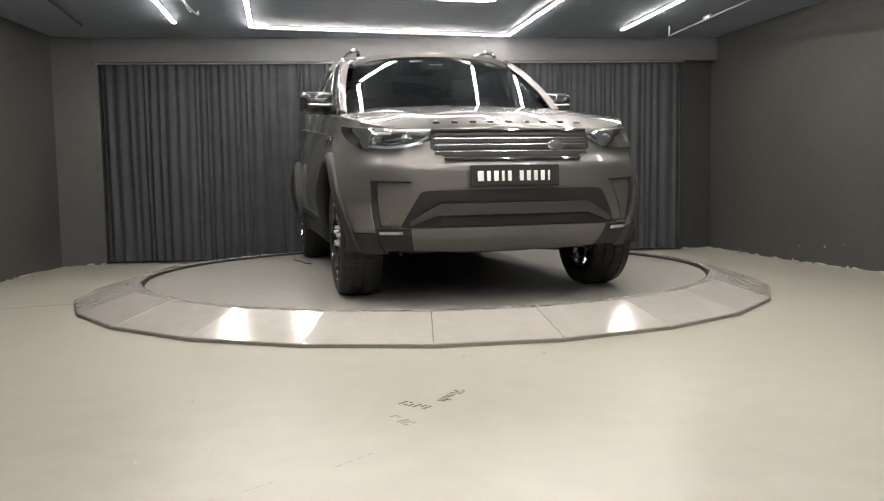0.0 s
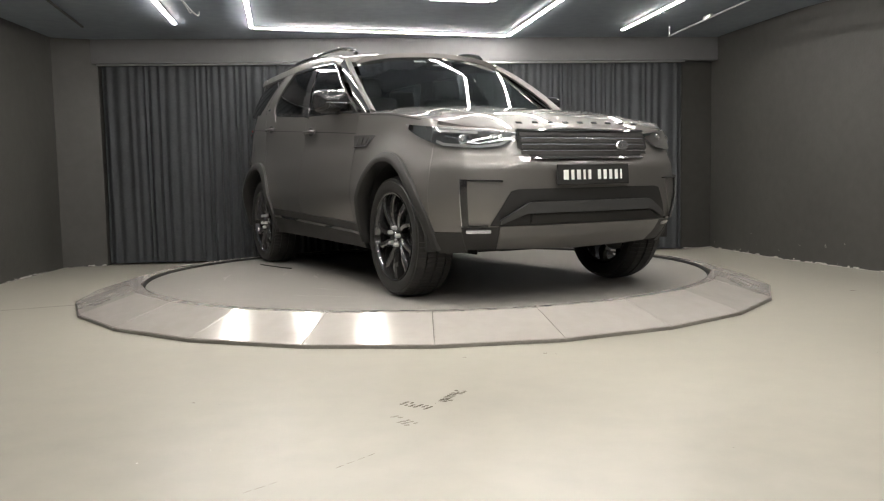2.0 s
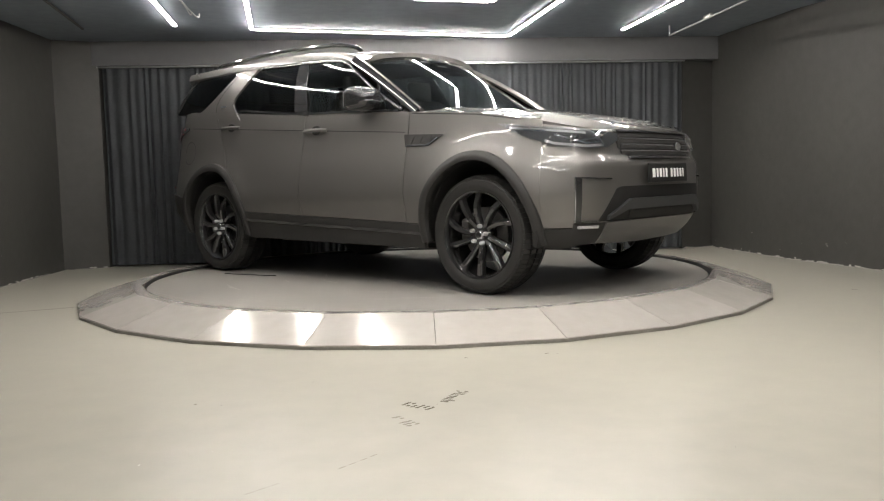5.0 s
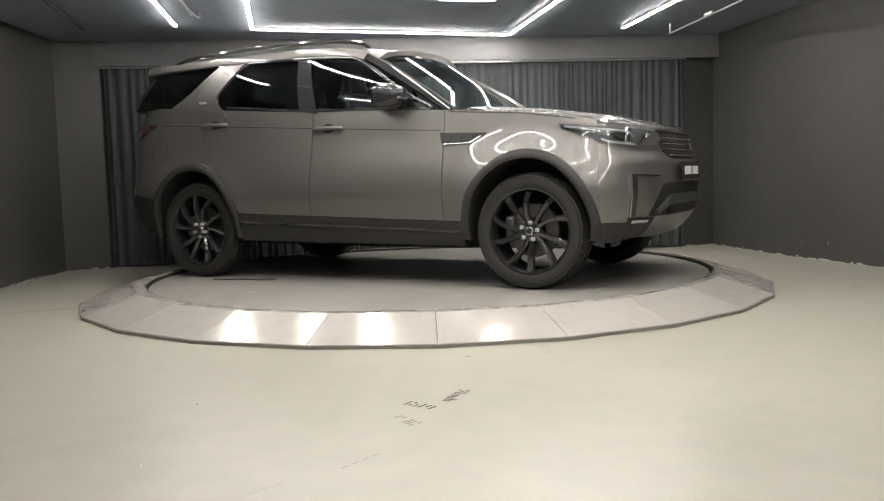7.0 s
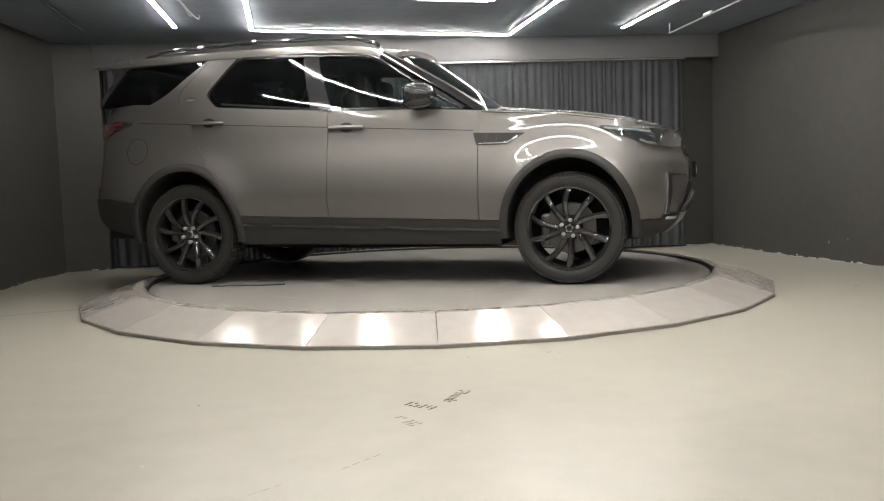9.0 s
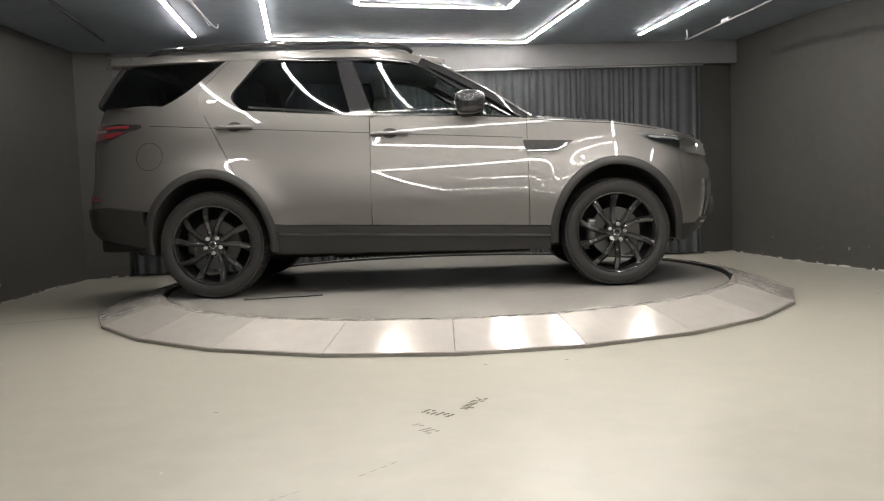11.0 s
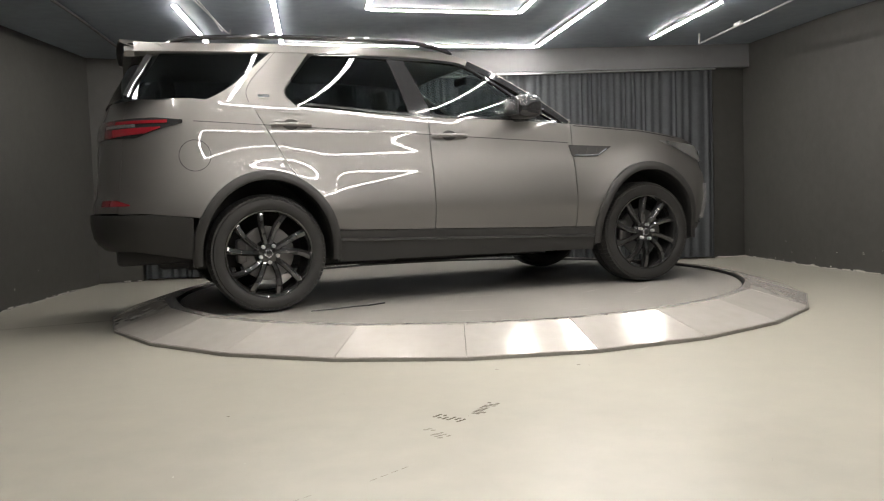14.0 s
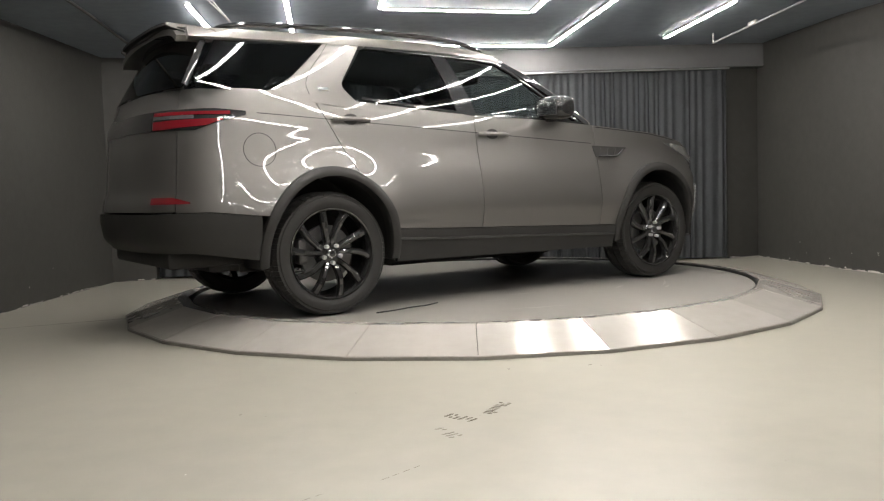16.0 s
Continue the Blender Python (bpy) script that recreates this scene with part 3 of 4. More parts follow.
def cabin():
    # roof
    rows, inner = [], []
    xs = np.linspace(0.16, -2.28, 50)
    for x in xs:
        ze = float(np.interp(-x, [-0.16, 0.05, 0.4, 1.0, 1.6, 2.1, 2.28], [1.715, 1.745, 1.775, 1.79, 1.79, 1.775, 1.77]))
        hw = float(np.interp(-x, [-0.16, 0.3, 1.2, 2.28], [0.628, 0.676, 0.680, 0.636]))
        ro, ri = [], []
        for j in range(25):
            v = -1 + 2 * j / 24
            xx = x + (0.10 * (1 - v * v) if x > -0.3 else 0) * max(0, 1 - (0.16 - x) / 0.46)
            z = ze + 0.055 * (1 - abs(v) ** 2.6) - 0.03 * max(0, abs(v) - 0.9) / 0.1
            ro.append((xx, hw * v * 1.03, z))
            ri.append((xx, hw * v, z - 0.035))
        rows.append(ro)
        inner.append(ri)
    v, f = slab(rows, inner)
    part_raw("roof", v, [q[::-1] for q in f], M_PAINT, CAR, "", 40)
    # windscreen
    def screen(base, head, nb, off):
        rows, inner = [], []
        for i in range(21):
            s = -1 + 2 * i / 20
            b, h = base(s), head(s)
            ro, ri = [], []
            for j in range(nb):
                t = j / (nb - 1)
                p = b.lerp(h, t)
                sgn = 1 if b.x > 0 else -1
                p += Vector((0.5 * sgn, 0, 0.8)) * 0.006 * 4 * t * (1 - t) * (0.6 if sgn < 0 else 1)
                ro.append(p)
                ri.append(p - Vector((0.004 * sgn, 0, 0.004)))
            rows.append(ro)
            inner.append(ri)
        return slab(rows, inner)
    v, f = screen(lambda s: Vector((0.98 - 0.17 * s * s, 0.805 * s, 1.235)), lambda s: Vector((0.235 - 0.14 * s * s, 0.617 * s, 1.755 - 0.035 * s * s)), 14, 0)
    part_raw("windscreen", v, f, M_SCREEN, CAR, "tinted windscreen")
    v, f = screen(lambda s: Vector((-2.42 + 0.12 * s * s, 0.78 * s, 1.42)), lambda s: Vector((-2.22 + 0.10 * s * s, 0.64 * s, 1.765 - 0.03 * s * s)), 10, 0)
    part_raw("rear_window", v, [q[::-1] for q in f], M_GLASS, CAR, "dark tinted rear window")
    # side glass
    sym("front_door_glass", *side_plate([(-0.275, 1.275), (0.60, 1.255), (0.53, 1.33), (0.05, 1.665), (-0.10, 1.695), (-0.415, 1.705)], 0.0, 0.005, [0.02, 0.02, 0.02, 0.06, 0.08, 0.02]), M_SCREEN, CAR, "tinted side window", 25)
    sym("rear_door_glass", *side_plate([(-1.20, 1.338), (-0.435, 1.30), (-0.535, 1.712), (-1.075, 1.728), (-1.305, 1.455)], 0.0, 0.005, [0.10, 0.02, 0.02, 0.03, 0.07]), M_GLASS, CAR, "dark tinted side window", 25)
    sym("quarter_glass", *side_plate([(-2.27, 1.41), (-1.80, 1.405), (-1.66, 1.47), (-1.335, 1.738), (-2.05, 1.742)], 0.002, 0.006, [0.03, 0.05, 0.08, 0.02, 0.03]), M_GLASS, CAR, "dark tinted quarter window", 25)
    # pillars and rails
    sym("b_pillar", *side_plate([(-0.26, 1.27), (-0.42, 1.712), (-0.54, 1.716), (-0.43, 1.30)], 0.006, 0.03, 0.006), M_PIANO, CAR, "gloss black door pillar")
    sym("c_pillar", *side_plate([(-1.085, 1.755), (-1.335, 1.755), (-1.66, 1.475), (-1.87, 1.375), (-1.16, 1.30), (-1.205, 1.345), (-1.318, 1.455)], 0.010, 0.04, [0.02, 0.02, 0.10, 0.03, 0.02, 0.05, 0.06]), M_PAINT, CAR, "", 30)
    sym("a_pillar", *bar_on(smooth_curve([(0.84, -0.844, 1.235), (0.60, -0.822, 1.395), (0.30, -0.771, 1.572), (0.08, -0.714, 1.685)], 8), 0.062, 0.018), M_PIANO, CAR, "gloss black windscreen pillar", 40)
    sym("pillar_trim", *bar_on(smooth_curve([(0.87, -0.824, 1.245), (0.62, -0.798, 1.41), (0.32, -0.745, 1.588), (0.10, -0.692, 1.700)], 8), 0.022, 0.026), M_PAINT, CAR, "", 40)
    sym("cant_rail", *bar_on(smooth_curve([(0.08, -0.705, 1.688), (-0.12, -0.702, 1.735), (-0.5, -0.702, 1.760), (-1.2, -0.702, 1.765), (-1.8, -0.688, 1.762), (-2.22, -0.670, 1.757)], 8), 0.075, 0.02), M_PAINT, CAR, "", 40)
    sym("window_seal", *bar_on(smooth_curve([(x, glass_y(x, z) - 0.002, z) for x, z in ((0.72, 1.258), (0.5, 1.375), (0.26, 1.53), (0.06, 1.655), (-0.1, 1.692), (-0.45, 1.712), (-1.05, 1.732))], 6), 0.022, 0.012), M_PIANO, CAR)
    v, f = panel(lambda z: 0.72, lambda z: -1.17, lambda x: z_top(k_at_x(x)) - 0.001, lambda k: z_top(k) + 0.016, 40, 3, 0.03, 0.004)
    sym("belt_moulding", v, f, M_PIANO, CAR, "gloss black belt moulding")
    sym("d_pillar", *bar_on([(x, glass_y(x, z) + 0.006, z) for x, z in ((-2.285, 1.43), (-2.24, 1.52), (-2.19, 1.61), (-2.11, 1.745))], 0.038, 0.008), M_RIM, CAR)
    rail = smooth_curve([(0.02, -0.582, 1.775), (-0.06, -0.582, 1.815), (-0.35, -0.587, 1.857), (-1.1, -0.587, 1.872), (-1.75, -0.572, 1.855), (-1.95, -0.562, 1.83), (-2.02, -0.557, 1.80)], 8)
    sym("roof_rail", *tube(rail, 0.017, 8), M_PIANO, CAR, "gloss black roof rail")
    seam = smooth_curve([(-1.31, 1.755, 0), (-1.40, 1.655, 0), (-1.50, 1.545, 0), (-1.545, 1.46, 0), (-1.535, 1.39, 0)], 6)
    v, f = tube([(p.x, glass_y(p.x, p.y) - 0.0095, p.y) for p in seam], 0.0022, 6)
    sym("door_seam", v, f, M_BLACK, CAR)
    # spoiler: painted upper shell, underside with its shade coloured in black, painted side fins
    def wing(s, t):
        hw = 0.69 - 0.14 * t ** 1.4
        return Vector((-2.06 - (0.245 + 0.02 * (1 - s * s)) * t, hw * s, 1.782 + 0.050 * (1 - abs(s) ** 2.6) + 0.036 * t * abs(s) ** 2 + 0.012 * t))
    rows, inner, low, blade, blade_in = [], [], [], [], []
    for i in range(25):
        s = -1 + 2 * i / 24
        rows.append([wing(s, j / 8) for j in range(9)])
        inner.append([wing(s, j / 8) - Vector((0, 0, 0.016)) for j in range(9)])
        blade.append([wing(s * 0.93, 0.37 + 0.62 * j / 5) for j in range(6)])
        blade_in.append([wing(s * 0.93, 0.37 + 0.62 * j / 5) - Vector((0, 0, 0.016)) for j in range(6)])
        low.append([wing(s * 0.985, j / 8 * 0.97) - Vector((0, 0, 0.020 + 0.062 * min(1, 4 * (j / 8)) * (1 - j / 8) ** 0.8)) for j in range(9)])
    v, f = slab([row[:4] for row in rows], [row[:4] for row in inner])
    spoiler = part_raw("spoiler", v, [q[::-1] for q in f], M_PAINT, CAR, "", 40)
    v, f = slab([[p - Vector((0, 0, 0.0175)) for p in row[:8]] for row in rows], [row[:8] for row in low])
    part_raw("spoiler_underside", v, [q[::-1] for q in f], M_BLACK, spoiler, "underside coloured black for its shade")
    v, f = slab(blade, blade_in)
    part_raw("spoiler_blade", v, [q[::-1] for q in f], M_BLACK, spoiler, "black trailing blade")
    for side in (-1, 1):
        tip, root_, foot = wing(side, 1.0), wing(side, 0.0), Vector((-2.125, side * 0.692, 1.722))
        edge = [root_ - Vector((-0.04, 0, 0.055)), foot, tip - Vector((0, 0, 0.018)), tip, wing(side, 0.5), root_]
        push = Vector((0, side * 0.010, 0))
        pts_ = [p + push for p in edge] + [p - push for p in edge]
        n = len(edge)
        ring = tuple(range(n)) if side > 0 else tuple(range(n))[::-1]
        fs = [ring, tuple(n + q for q in ring[::-1])] + [(ring[q], ring[q - 1], n + ring[q - 1], n + ring[q]) for q in range(n)]
        part_raw("spoiler_fin", pts_, fs, M_PAINT, spoiler)
    # cabin inside
    bm = box(bmesh.new(), (2.75, 1.56, 0.05), (-0.62, 0, 0.95), bevel=0.01)
    part("cabin_floor", bm, M_BLACK, CAR)
    bm = box(bmesh.new(), (0.42, 1.5, 0.16), (0.72, 0, 1.17), bevel=0.05, segments=3)
    part("dashboard", bm, M_BLACK, CAR)
    for x, y, w in ((0.0, -0.38, 0.5), (0.0, 0.38, 0.5), (-0.95, -0.40, 0.5), (-0.95, 0.40, 0.5), (-1.75, -0.35, 0.46), (-1.75, 0.35, 0.46)):
        bm = box(bmesh.new(), (0.14, w, 0.52), (x - 0.18, y, 1.19), pose(0, 0, 0, 0, -12), bevel=0.05, segments=3)
        seat = part("seat", bm, M_SEAT, CAR, "dark leather seat")
        bm = box(bmesh.new(), (0.09, 0.25, 0.17), (x - 0.26, y, 1.53), pose(0, 0, 0, 0, -8), bevel=0.035, segments=3)
        part("headrest", bm, M_SEAT, seat)
    v, f = lathe([(0.165, -0.012), (0.185, 0.0), (0.165, 0.012), (0.155, 0.0)], 32, "z", True)
    ob = part_raw("steering_wheel", v, f, M_BLACK, CAR)
    ob.matrix_basis = pose(0.44, 0.38, 1.17, 0, -62)
    bm = box(bmesh.new(), (0.03, 0.24, 0.065), (0.33, 0, 1.655), bevel=0.015)
    part("rear_view_mirror", bm, M_BLACK, CAR)
    for y, z, w in ((-0.16, 1.715, 0.10), (-0.01, 1.685, 0.11)):
        bm = box(bmesh.new(), (0.003, w, 0.022), (0.33 - (z - 1.7) * 1.3, y, z - 0.025), pose(0, 0, 0, 0, -53))
        part("sticker", bm, M_WHITE, CAR, "small white windscreen sticker")


def face():
    # grille
    kg = list(np.linspace(0, k_front(0.50), 26))
    v, f = strip_on_skin(kg, lambda s: 0.872 + 0.06 * max(0, s - 0.8) / 0.2, lambda s: 1.042, 0.006, 0.03, 5)
    grille = part_raw("grille", *both(v, f), M_BLACK, CAR, "black radiator grille with slats")
    for z0 in (0.893, 0.931, 0.969, 1.006):
        v, f = strip_on_skin(list(np.linspace(0, k_front(0.475), 22)), lambda s: z0, lambda s: z0 + 0.018, 0.012, 0.02, 3)
        part_raw("slat", *both(v, f), M_CLAD, grille)
    # silver strips paint the highlights along the gloss slats
    for z0 in (0.9125, 0.9505, 0.9885):
        v, f = strip_on_skin(list(np.linspace(0, k_front(0.47), 22)), lambda s: z0, lambda s: z0 + 0.005, 0.0145, 0.01, 2)
        part_raw("slat_edge", *both(v, f), M_SILVER, grille, "thin silver slat edge")
    for z0, z1 in ((1.034, 1.046), (0.866, 0.878)):
        v, f = strip_on_skin(list(np.linspace(0, k_front(0.49 if z0 > 1 else 0.42), 22)), lambda s: z0, lambda s: z1, 0.022, 0.02, 3)
        part_raw("grille_frame", *both(v, f), M_RIM, grille)
    k = k_front(0.27)
    p = skin(k, 0.95, 0.02)
    v, f = lathe([(0.0, 0.008), (0.036, 0.006), (0.042, 0.0), (0.0, 0.0)], 28, "z")
    ob = part_raw("badge", [(a * 1.35, b * 0.75, c) for a, b, c in v], f, M_SILVER, CAR, "plain oval badge")
    ob.matrix_basis = pose(p.x, 0.27, 0.945, 0, 84, 8) @ pose(0, 0, 0, 0, 0, 90)
    # number plate board with unlettered white bars
    p = skin(0, 0.77, 0.02)
    bm = box(bmesh.new(), (0.012, 0.54, 0.125), (0, 0, 0), bevel=0.004, segments=1)
    plate = part("plate_board", bm, M_BLACK, CAR, "black plate with a row of white bars")
    plate.matrix_basis = pose(p.x + 0.012, -0.01, 0.770, 0, -3)
    y = -0.235
    for i, w in enumerate([0.048, 0.034, 0.040, 0.028, 0.034, None, 0.036, 0.036, 0.034, 0.036, 0.024]):
        if w is None:
            y += 0.03
            continue
        bm = box(bmesh.new(), (0.004, w - 0.012, 0.058), (0.0085, y + w / 2, -0.002), bevel=0.0015, segments=1)
        part("plate_bar", bm, M_WHITE, plate)
        y += w + 0.008
    # lower intake: outline trapezoid
    kk = list(np.linspace(0, k_front(0.675), 40))
    top = lambda s: 0.69 if s < 0.74 else 0.69 - 0.012 * ((s - 0.74) / 0.08) ** 1.5 if s < 0.82 else 0.678 - 0.195 * (s - 0.82) / 0.18
    v, f = strip_on_skin(kk, lambda s: 0.475, top, 0.008, 0.03, 6)
    intake = part_raw("lower_intake", *both(v, f), M_BLACK, CAR, "black lower air intake")
    v, f = strip_on_skin(list(np.linspace(0, k_front(0.62), 32)), lambda s: 0.545 - 0.062 * max(0, s - 0.75) / 0.25, lambda s: 0.612 - 0.10 * max(0, s - 0.72) / 0.28, 0.035, 0.03, 5)
    part_raw("intake_blade", *both(v, f), M_DGREY, intake, "matt dark grey blade")
    v, f = strip_on_skin(list(np.linspace(0, k_front(0.43), 20)), lambda s: 0.487, lambda s: 0.538, 0.016, 0.02, 4)
    part_raw("mesh_insert", *both(v, f), M_BLACK, intake)
    # side vents of the bumper
    ka, kb = k_front(0.65), k_front(0.785)
    v, f = strip_on_skin(list(np.linspace(ka, kb, 14)), lambda s: 0.487 + 0.19 * max(0, 1 - s / 0.75), lambda s: 0.738, 0.004, 0.02, 6)
    vents = sym("bumper_vent", v, f, M_PAINT, CAR, "grey bumper side pocket")
    ke = k_front(0.812)
    for ob, mir in zip(vents, (False, True)):
        for k0, k1, lo, hi in ((kb, ke, lambda s: 0.475, lambda s: 0.752), (k_front(0.61), ke, lambda s: 0.735 + 0.010 * s, lambda s: 0.743 + 0.010 * s), (k_front(0.69), ke, lambda s: 0.473, lambda s: 0.482)):
            v, f = strip_on_skin(list(np.linspace(k0, k1, 10)), lo, hi, 0.018, 0.02, 3)
            part_raw("vent_frame", *(mirrored(v, f) if mir else (v, f)), M_PIANO, ob)
        v, f = strip_on_skin(list(np.linspace(ke, ke + 1.2, 3)), lambda s: 0.472, lambda s: 0.755, 0.020, 0.02, 5)
        part_raw("vent_edge", *(mirrored(v, f) if mir else (v, f)), M_SILVER, ob, "thin satin silver edge")
    # headlamps
    ka, kb = k_front(0.49), k_at_x(1.62)
    def hl_top(s):
        return float(np.interp(s, [0, 0.25, 0.55, 0.8, 1.0], [1.025, 1.045, 1.065, 1.085, 1.108]))
    def hl_bot(s):
        return float(np.interp(s, [0, 0.12, 0.3, 0.55, 0.8, 1.0], [0.985, 0.935, 0.925, 0.945, 1.02, 1.095]))
    ks = list(np.linspace(ka, kb, 36))
    v, f = strip_on_skin(ks, lambda s: hl_bot(s) + 0.004, lambda s: hl_top(s) - 0.004, 0.004, 0.02, 8)
    lamps = sym("headlamp", v, f, M_LAMPIN, CAR, "dark headlamp with clear lens")
    for ob, mir in zip(lamps, (False, True)):
        sw = (lambda q: mirrored(*q)) if mir else (lambda q: q)
        v, f = sw(strip_on_skin(list(np.linspace(ka, ka + (kb - ka) * 0.93, 30)), lambda s: hl_bot(s * 0.93), lambda s: hl_top(s * 0.93) - 0.002, 0.016, 0.003, 6))
        part_raw("lens", v, f, M_LENS, ob, "clear lens")
        for s0 in (0.18, 0.40):
            p = skin(ka + (kb - ka) * s0, 0.985, 0.006)
            n = Vector((p.x - 1.0, p.y * 0.5, 0)).normalized()
            pv, pf = lathe([(0.0, 0.004), (0.018, 0.006), (0.026, 0.003), (0.031, 0.007), (0.034, 0.0)], 24, "z")
            pr = part_raw("projector", pv, pf, M_SILVER, ob)
            q = Vector((p.x, -p.y if mir else p.y, p.z))
            d = Vector((n.x, -n.y if mir else n.y, 0))
            pr.matrix_basis = Matrix.Translation(q) @ d.to_track_quat("Z", "Y").to_matrix().to_4x4()
        v, f = sw(strip_on_skin(list(np.linspace(ka + 4, ka + (kb - ka) * 0.62, 20)), lambda s: hl_bot(s * 0.62) + 0.010, lambda s: hl_bot(s * 0.62) + 0.026, 0.010, 0.008, 3))
        part_raw("running_light", v, f, M_DRL, ob, "white running light guide")
        v, f = sw(strip_on_skin(list(np.linspace(ka + (kb - ka) * 0.3, ka + (kb - ka) * 0.9, 20)), lambda s: hl_top(0.3 + s * 0.6) - 0.030, lambda s: hl_top(0.3 + s * 0.6) - 0.016, 0.010, 0.008, 3))
        part_raw("running_light", v, f, M_DRL, ob)
        for s0, s1, z0, z1 in ((0.05, 0.30, 0.985, 0.955), (0.30, 0.55, 0.955, 1.01), (0.12, 0.34, 1.0, 0.975), (0.62, 0.80, 1.035, 1.05)):
            v, f = sw(strip_on_skin(list(np.linspace(ka + (kb - ka) * s0, ka + (kb - ka) * s1, 10)), lambda s: z0 + (z1 - z0) * s, lambda s: z0 + 0.011 + (z1 - z0) * s, 0.011, 0.008, 3))
            part_raw("reflector_fin", v, f, M_CHROME, ob, "chrome fin")
    # fender vents
    v, f = side_plate([(0.825, 0.985), (0.80, 1.075), (1.17, 1.06), (1.12, 1.03), (1.04, 0.985)], 0.006, 0.02, 0.012, surface=lambda x, z: skin(k_at_x(x), z).y)
    fv = sym("fender_vent", v, f, M_CLAD, CAR, "black fender vent")
    for ob, mir in zip(fv, (False, True)):
        for x0 in (0.86, 0.94, 1.02):
            v, f = side_plate([(x0, 1.0), (x0 + 0.025, 1.055), (x0 + 0.045, 1.055), (x0 + 0.02, 1.0)], 0.012, 0.008, 0.003, surface=lambda x, z: skin(k_at_x(x), z).y)
            part_raw("vent_fin", *(mirrored(v, f) if mir else (v, f)), M_CLAD, ob)
        v, f = side_plate([(0.84, 0.992), (1.045, 0.992), (1.125, 1.04), (1.115, 1.045), (1.04, 1.0), (0.84, 1.0)], 0.012, 0.008, 0.002, surface=lambda x, z: skin(k_at_x(x), z).y)
        part_raw("vent_trim", *(mirrored(v, f) if mir else (v, f)), M_SILVER, ob)
    # door handles; a dark disc paints the shade of the finger scoop
    for x0, z0 in ((-0.15, 1.155), (-1.27, 1.238)):
        y0 = skin(k_at_x(x0), z0).y
        pts = [(x0 - 0.13, y0 - 0.012, z0 - 0.002), (x0 - 0.08, y0 - 0.034, z0), (x0, y0 - 0.040, z0), (x0 + 0.08, y0 - 0.034, z0 - 0.002), (x0 + 0.13, y0 - 0.012, z0 - 0.005)]
        v, f = tube(smooth_curve(pts, 6), 0.014, 8)
        sym("door_handle", v, f, M_PAINT, CAR, "painted door handle")
        v, f = lathe([(0.0, -0.003), (0.045, -0.004), (0.05, 0.0), (0.0, 0.01)], 24, "y")
        v = [(x0 + a * 1.1, y0 + b - 0.002, z0 + c * 0.75) for a, b, c in v]
        sym("handle_cup_shade", v, f, M_CLAD, CAR)
    # swage crease along the doors, its shade drawn as a thin black strip
    ks = list(np.linspace(k_at_x(0.80), k_at_x(-1.9), 60))
    zs = lambda s: 1.092 + 0.175 * s
    v, f = strip_on_skin(ks, lambda s: zs(s) - 0.0025, lambda s: zs(s) + 0.0025, 0.0015, 0.006, 2)
    sym("swage_shade", v, f, M_BLACK, CAR)
    # mirrors
    bm = bmesh.new()
    bmesh.ops.create_uvsphere(bm, u_segments=24, v_segments=14, radius=1)
    for w in bm.verts:
        c = w.co
        c.x, c.y, c.z = (0.135 * (c.x if c.x > 0 else c.x * 0.62)), 0.132 * (abs(c.y) ** 0.42) * (1 if c.y > 0 else -1), 0.086 * (abs(c.z) ** 0.45) * (1 if c.z > 0 else -1)
    for sign in (-1, 1):
        b2 = bm.copy()
        ob = part("wing_mirror", b2, M_PIANO, CAR, "gloss black wing mirror")
        ob.matrix_basis = pose(0.40, sign * 0.965, 1.350, 0, 0, sign * -8)
        b3 = box(bmesh.new(), (0.10, 0.16, 0.045), (0.02, -sign * 0.10, -0.085), pose(0, 0, 0, sign * 12), bevel=0.015)
        part("mirror_foot", b3, M_PIANO, ob)
        b3 = box(bmesh.new(), (0.006, 0.19, 0.115), (-0.083, 0, 0), bevel=0.002, segments=1)
        part("mirror_glass", b3, M_CHROME, ob)
        b3 = box(bmesh.new(), (0.03, 0.20, 0.010), (0.122, 0, -0.02), bevel=0.004, segments=1)
        part("mirror_indicator", b3, M_SILVER, ob)
    bm.free()
    # tail lamps
    ka, kb = k_at_x(-1.97), k_rear(0.60)
    tt = lambda s: float(np.interp(s, [0, 0.3, 1], [1.278, 1.295, 1.29]))
    tb = lambda s: float(np.interp(s, [0, 0.25, 0.5, 1], [1.255, 1.215, 1.165, 1.17]))
    v, f = strip_on_skin(list(np.linspace(ka, kb, 34)), tb, tt, 0.008, 0.03, 6)
    tl = sym("tail_lamp", v, f, M_PIANO, CAR, "red and smoked tail lamp")
    for ob, mir in zip(tl, (False, True)):
        sw = (lambda q: mirrored(*q)) if mir else (lambda q: q)
        v, f = sw(strip_on_skin(list(np.linspace(ka + (kb - ka) * 0.22, kb - 2, 24)), lambda s: max(tb(0.22 + 0.78 * s) + 0.006, 1.20 - 0.03 * s), lambda s: 1.235 - 0.01 * s, 0.015, 0.01, 3))
        part_raw("red_lens", v, f, M_RED, ob, "red lens")
        v, f = sw(strip_on_skin(list(np.linspace(ka + (kb - ka) * 0.15, kb - 2, 24)), lambda s: 1.258, lambda s: 1.278, 0.015, 0.01, 3))
        part_raw("red_lens", v, f, M_RED, ob)
        v, f = sw(strip_on_skin(list(np.linspace(ka + (kb - ka) * 0.5, kb - 2, 12)), lambda s: 1.236, lambda s: 1.256, 0.013, 0.01, 3))
        part_raw("clear_lens", v, f, M_SILVER, ob)
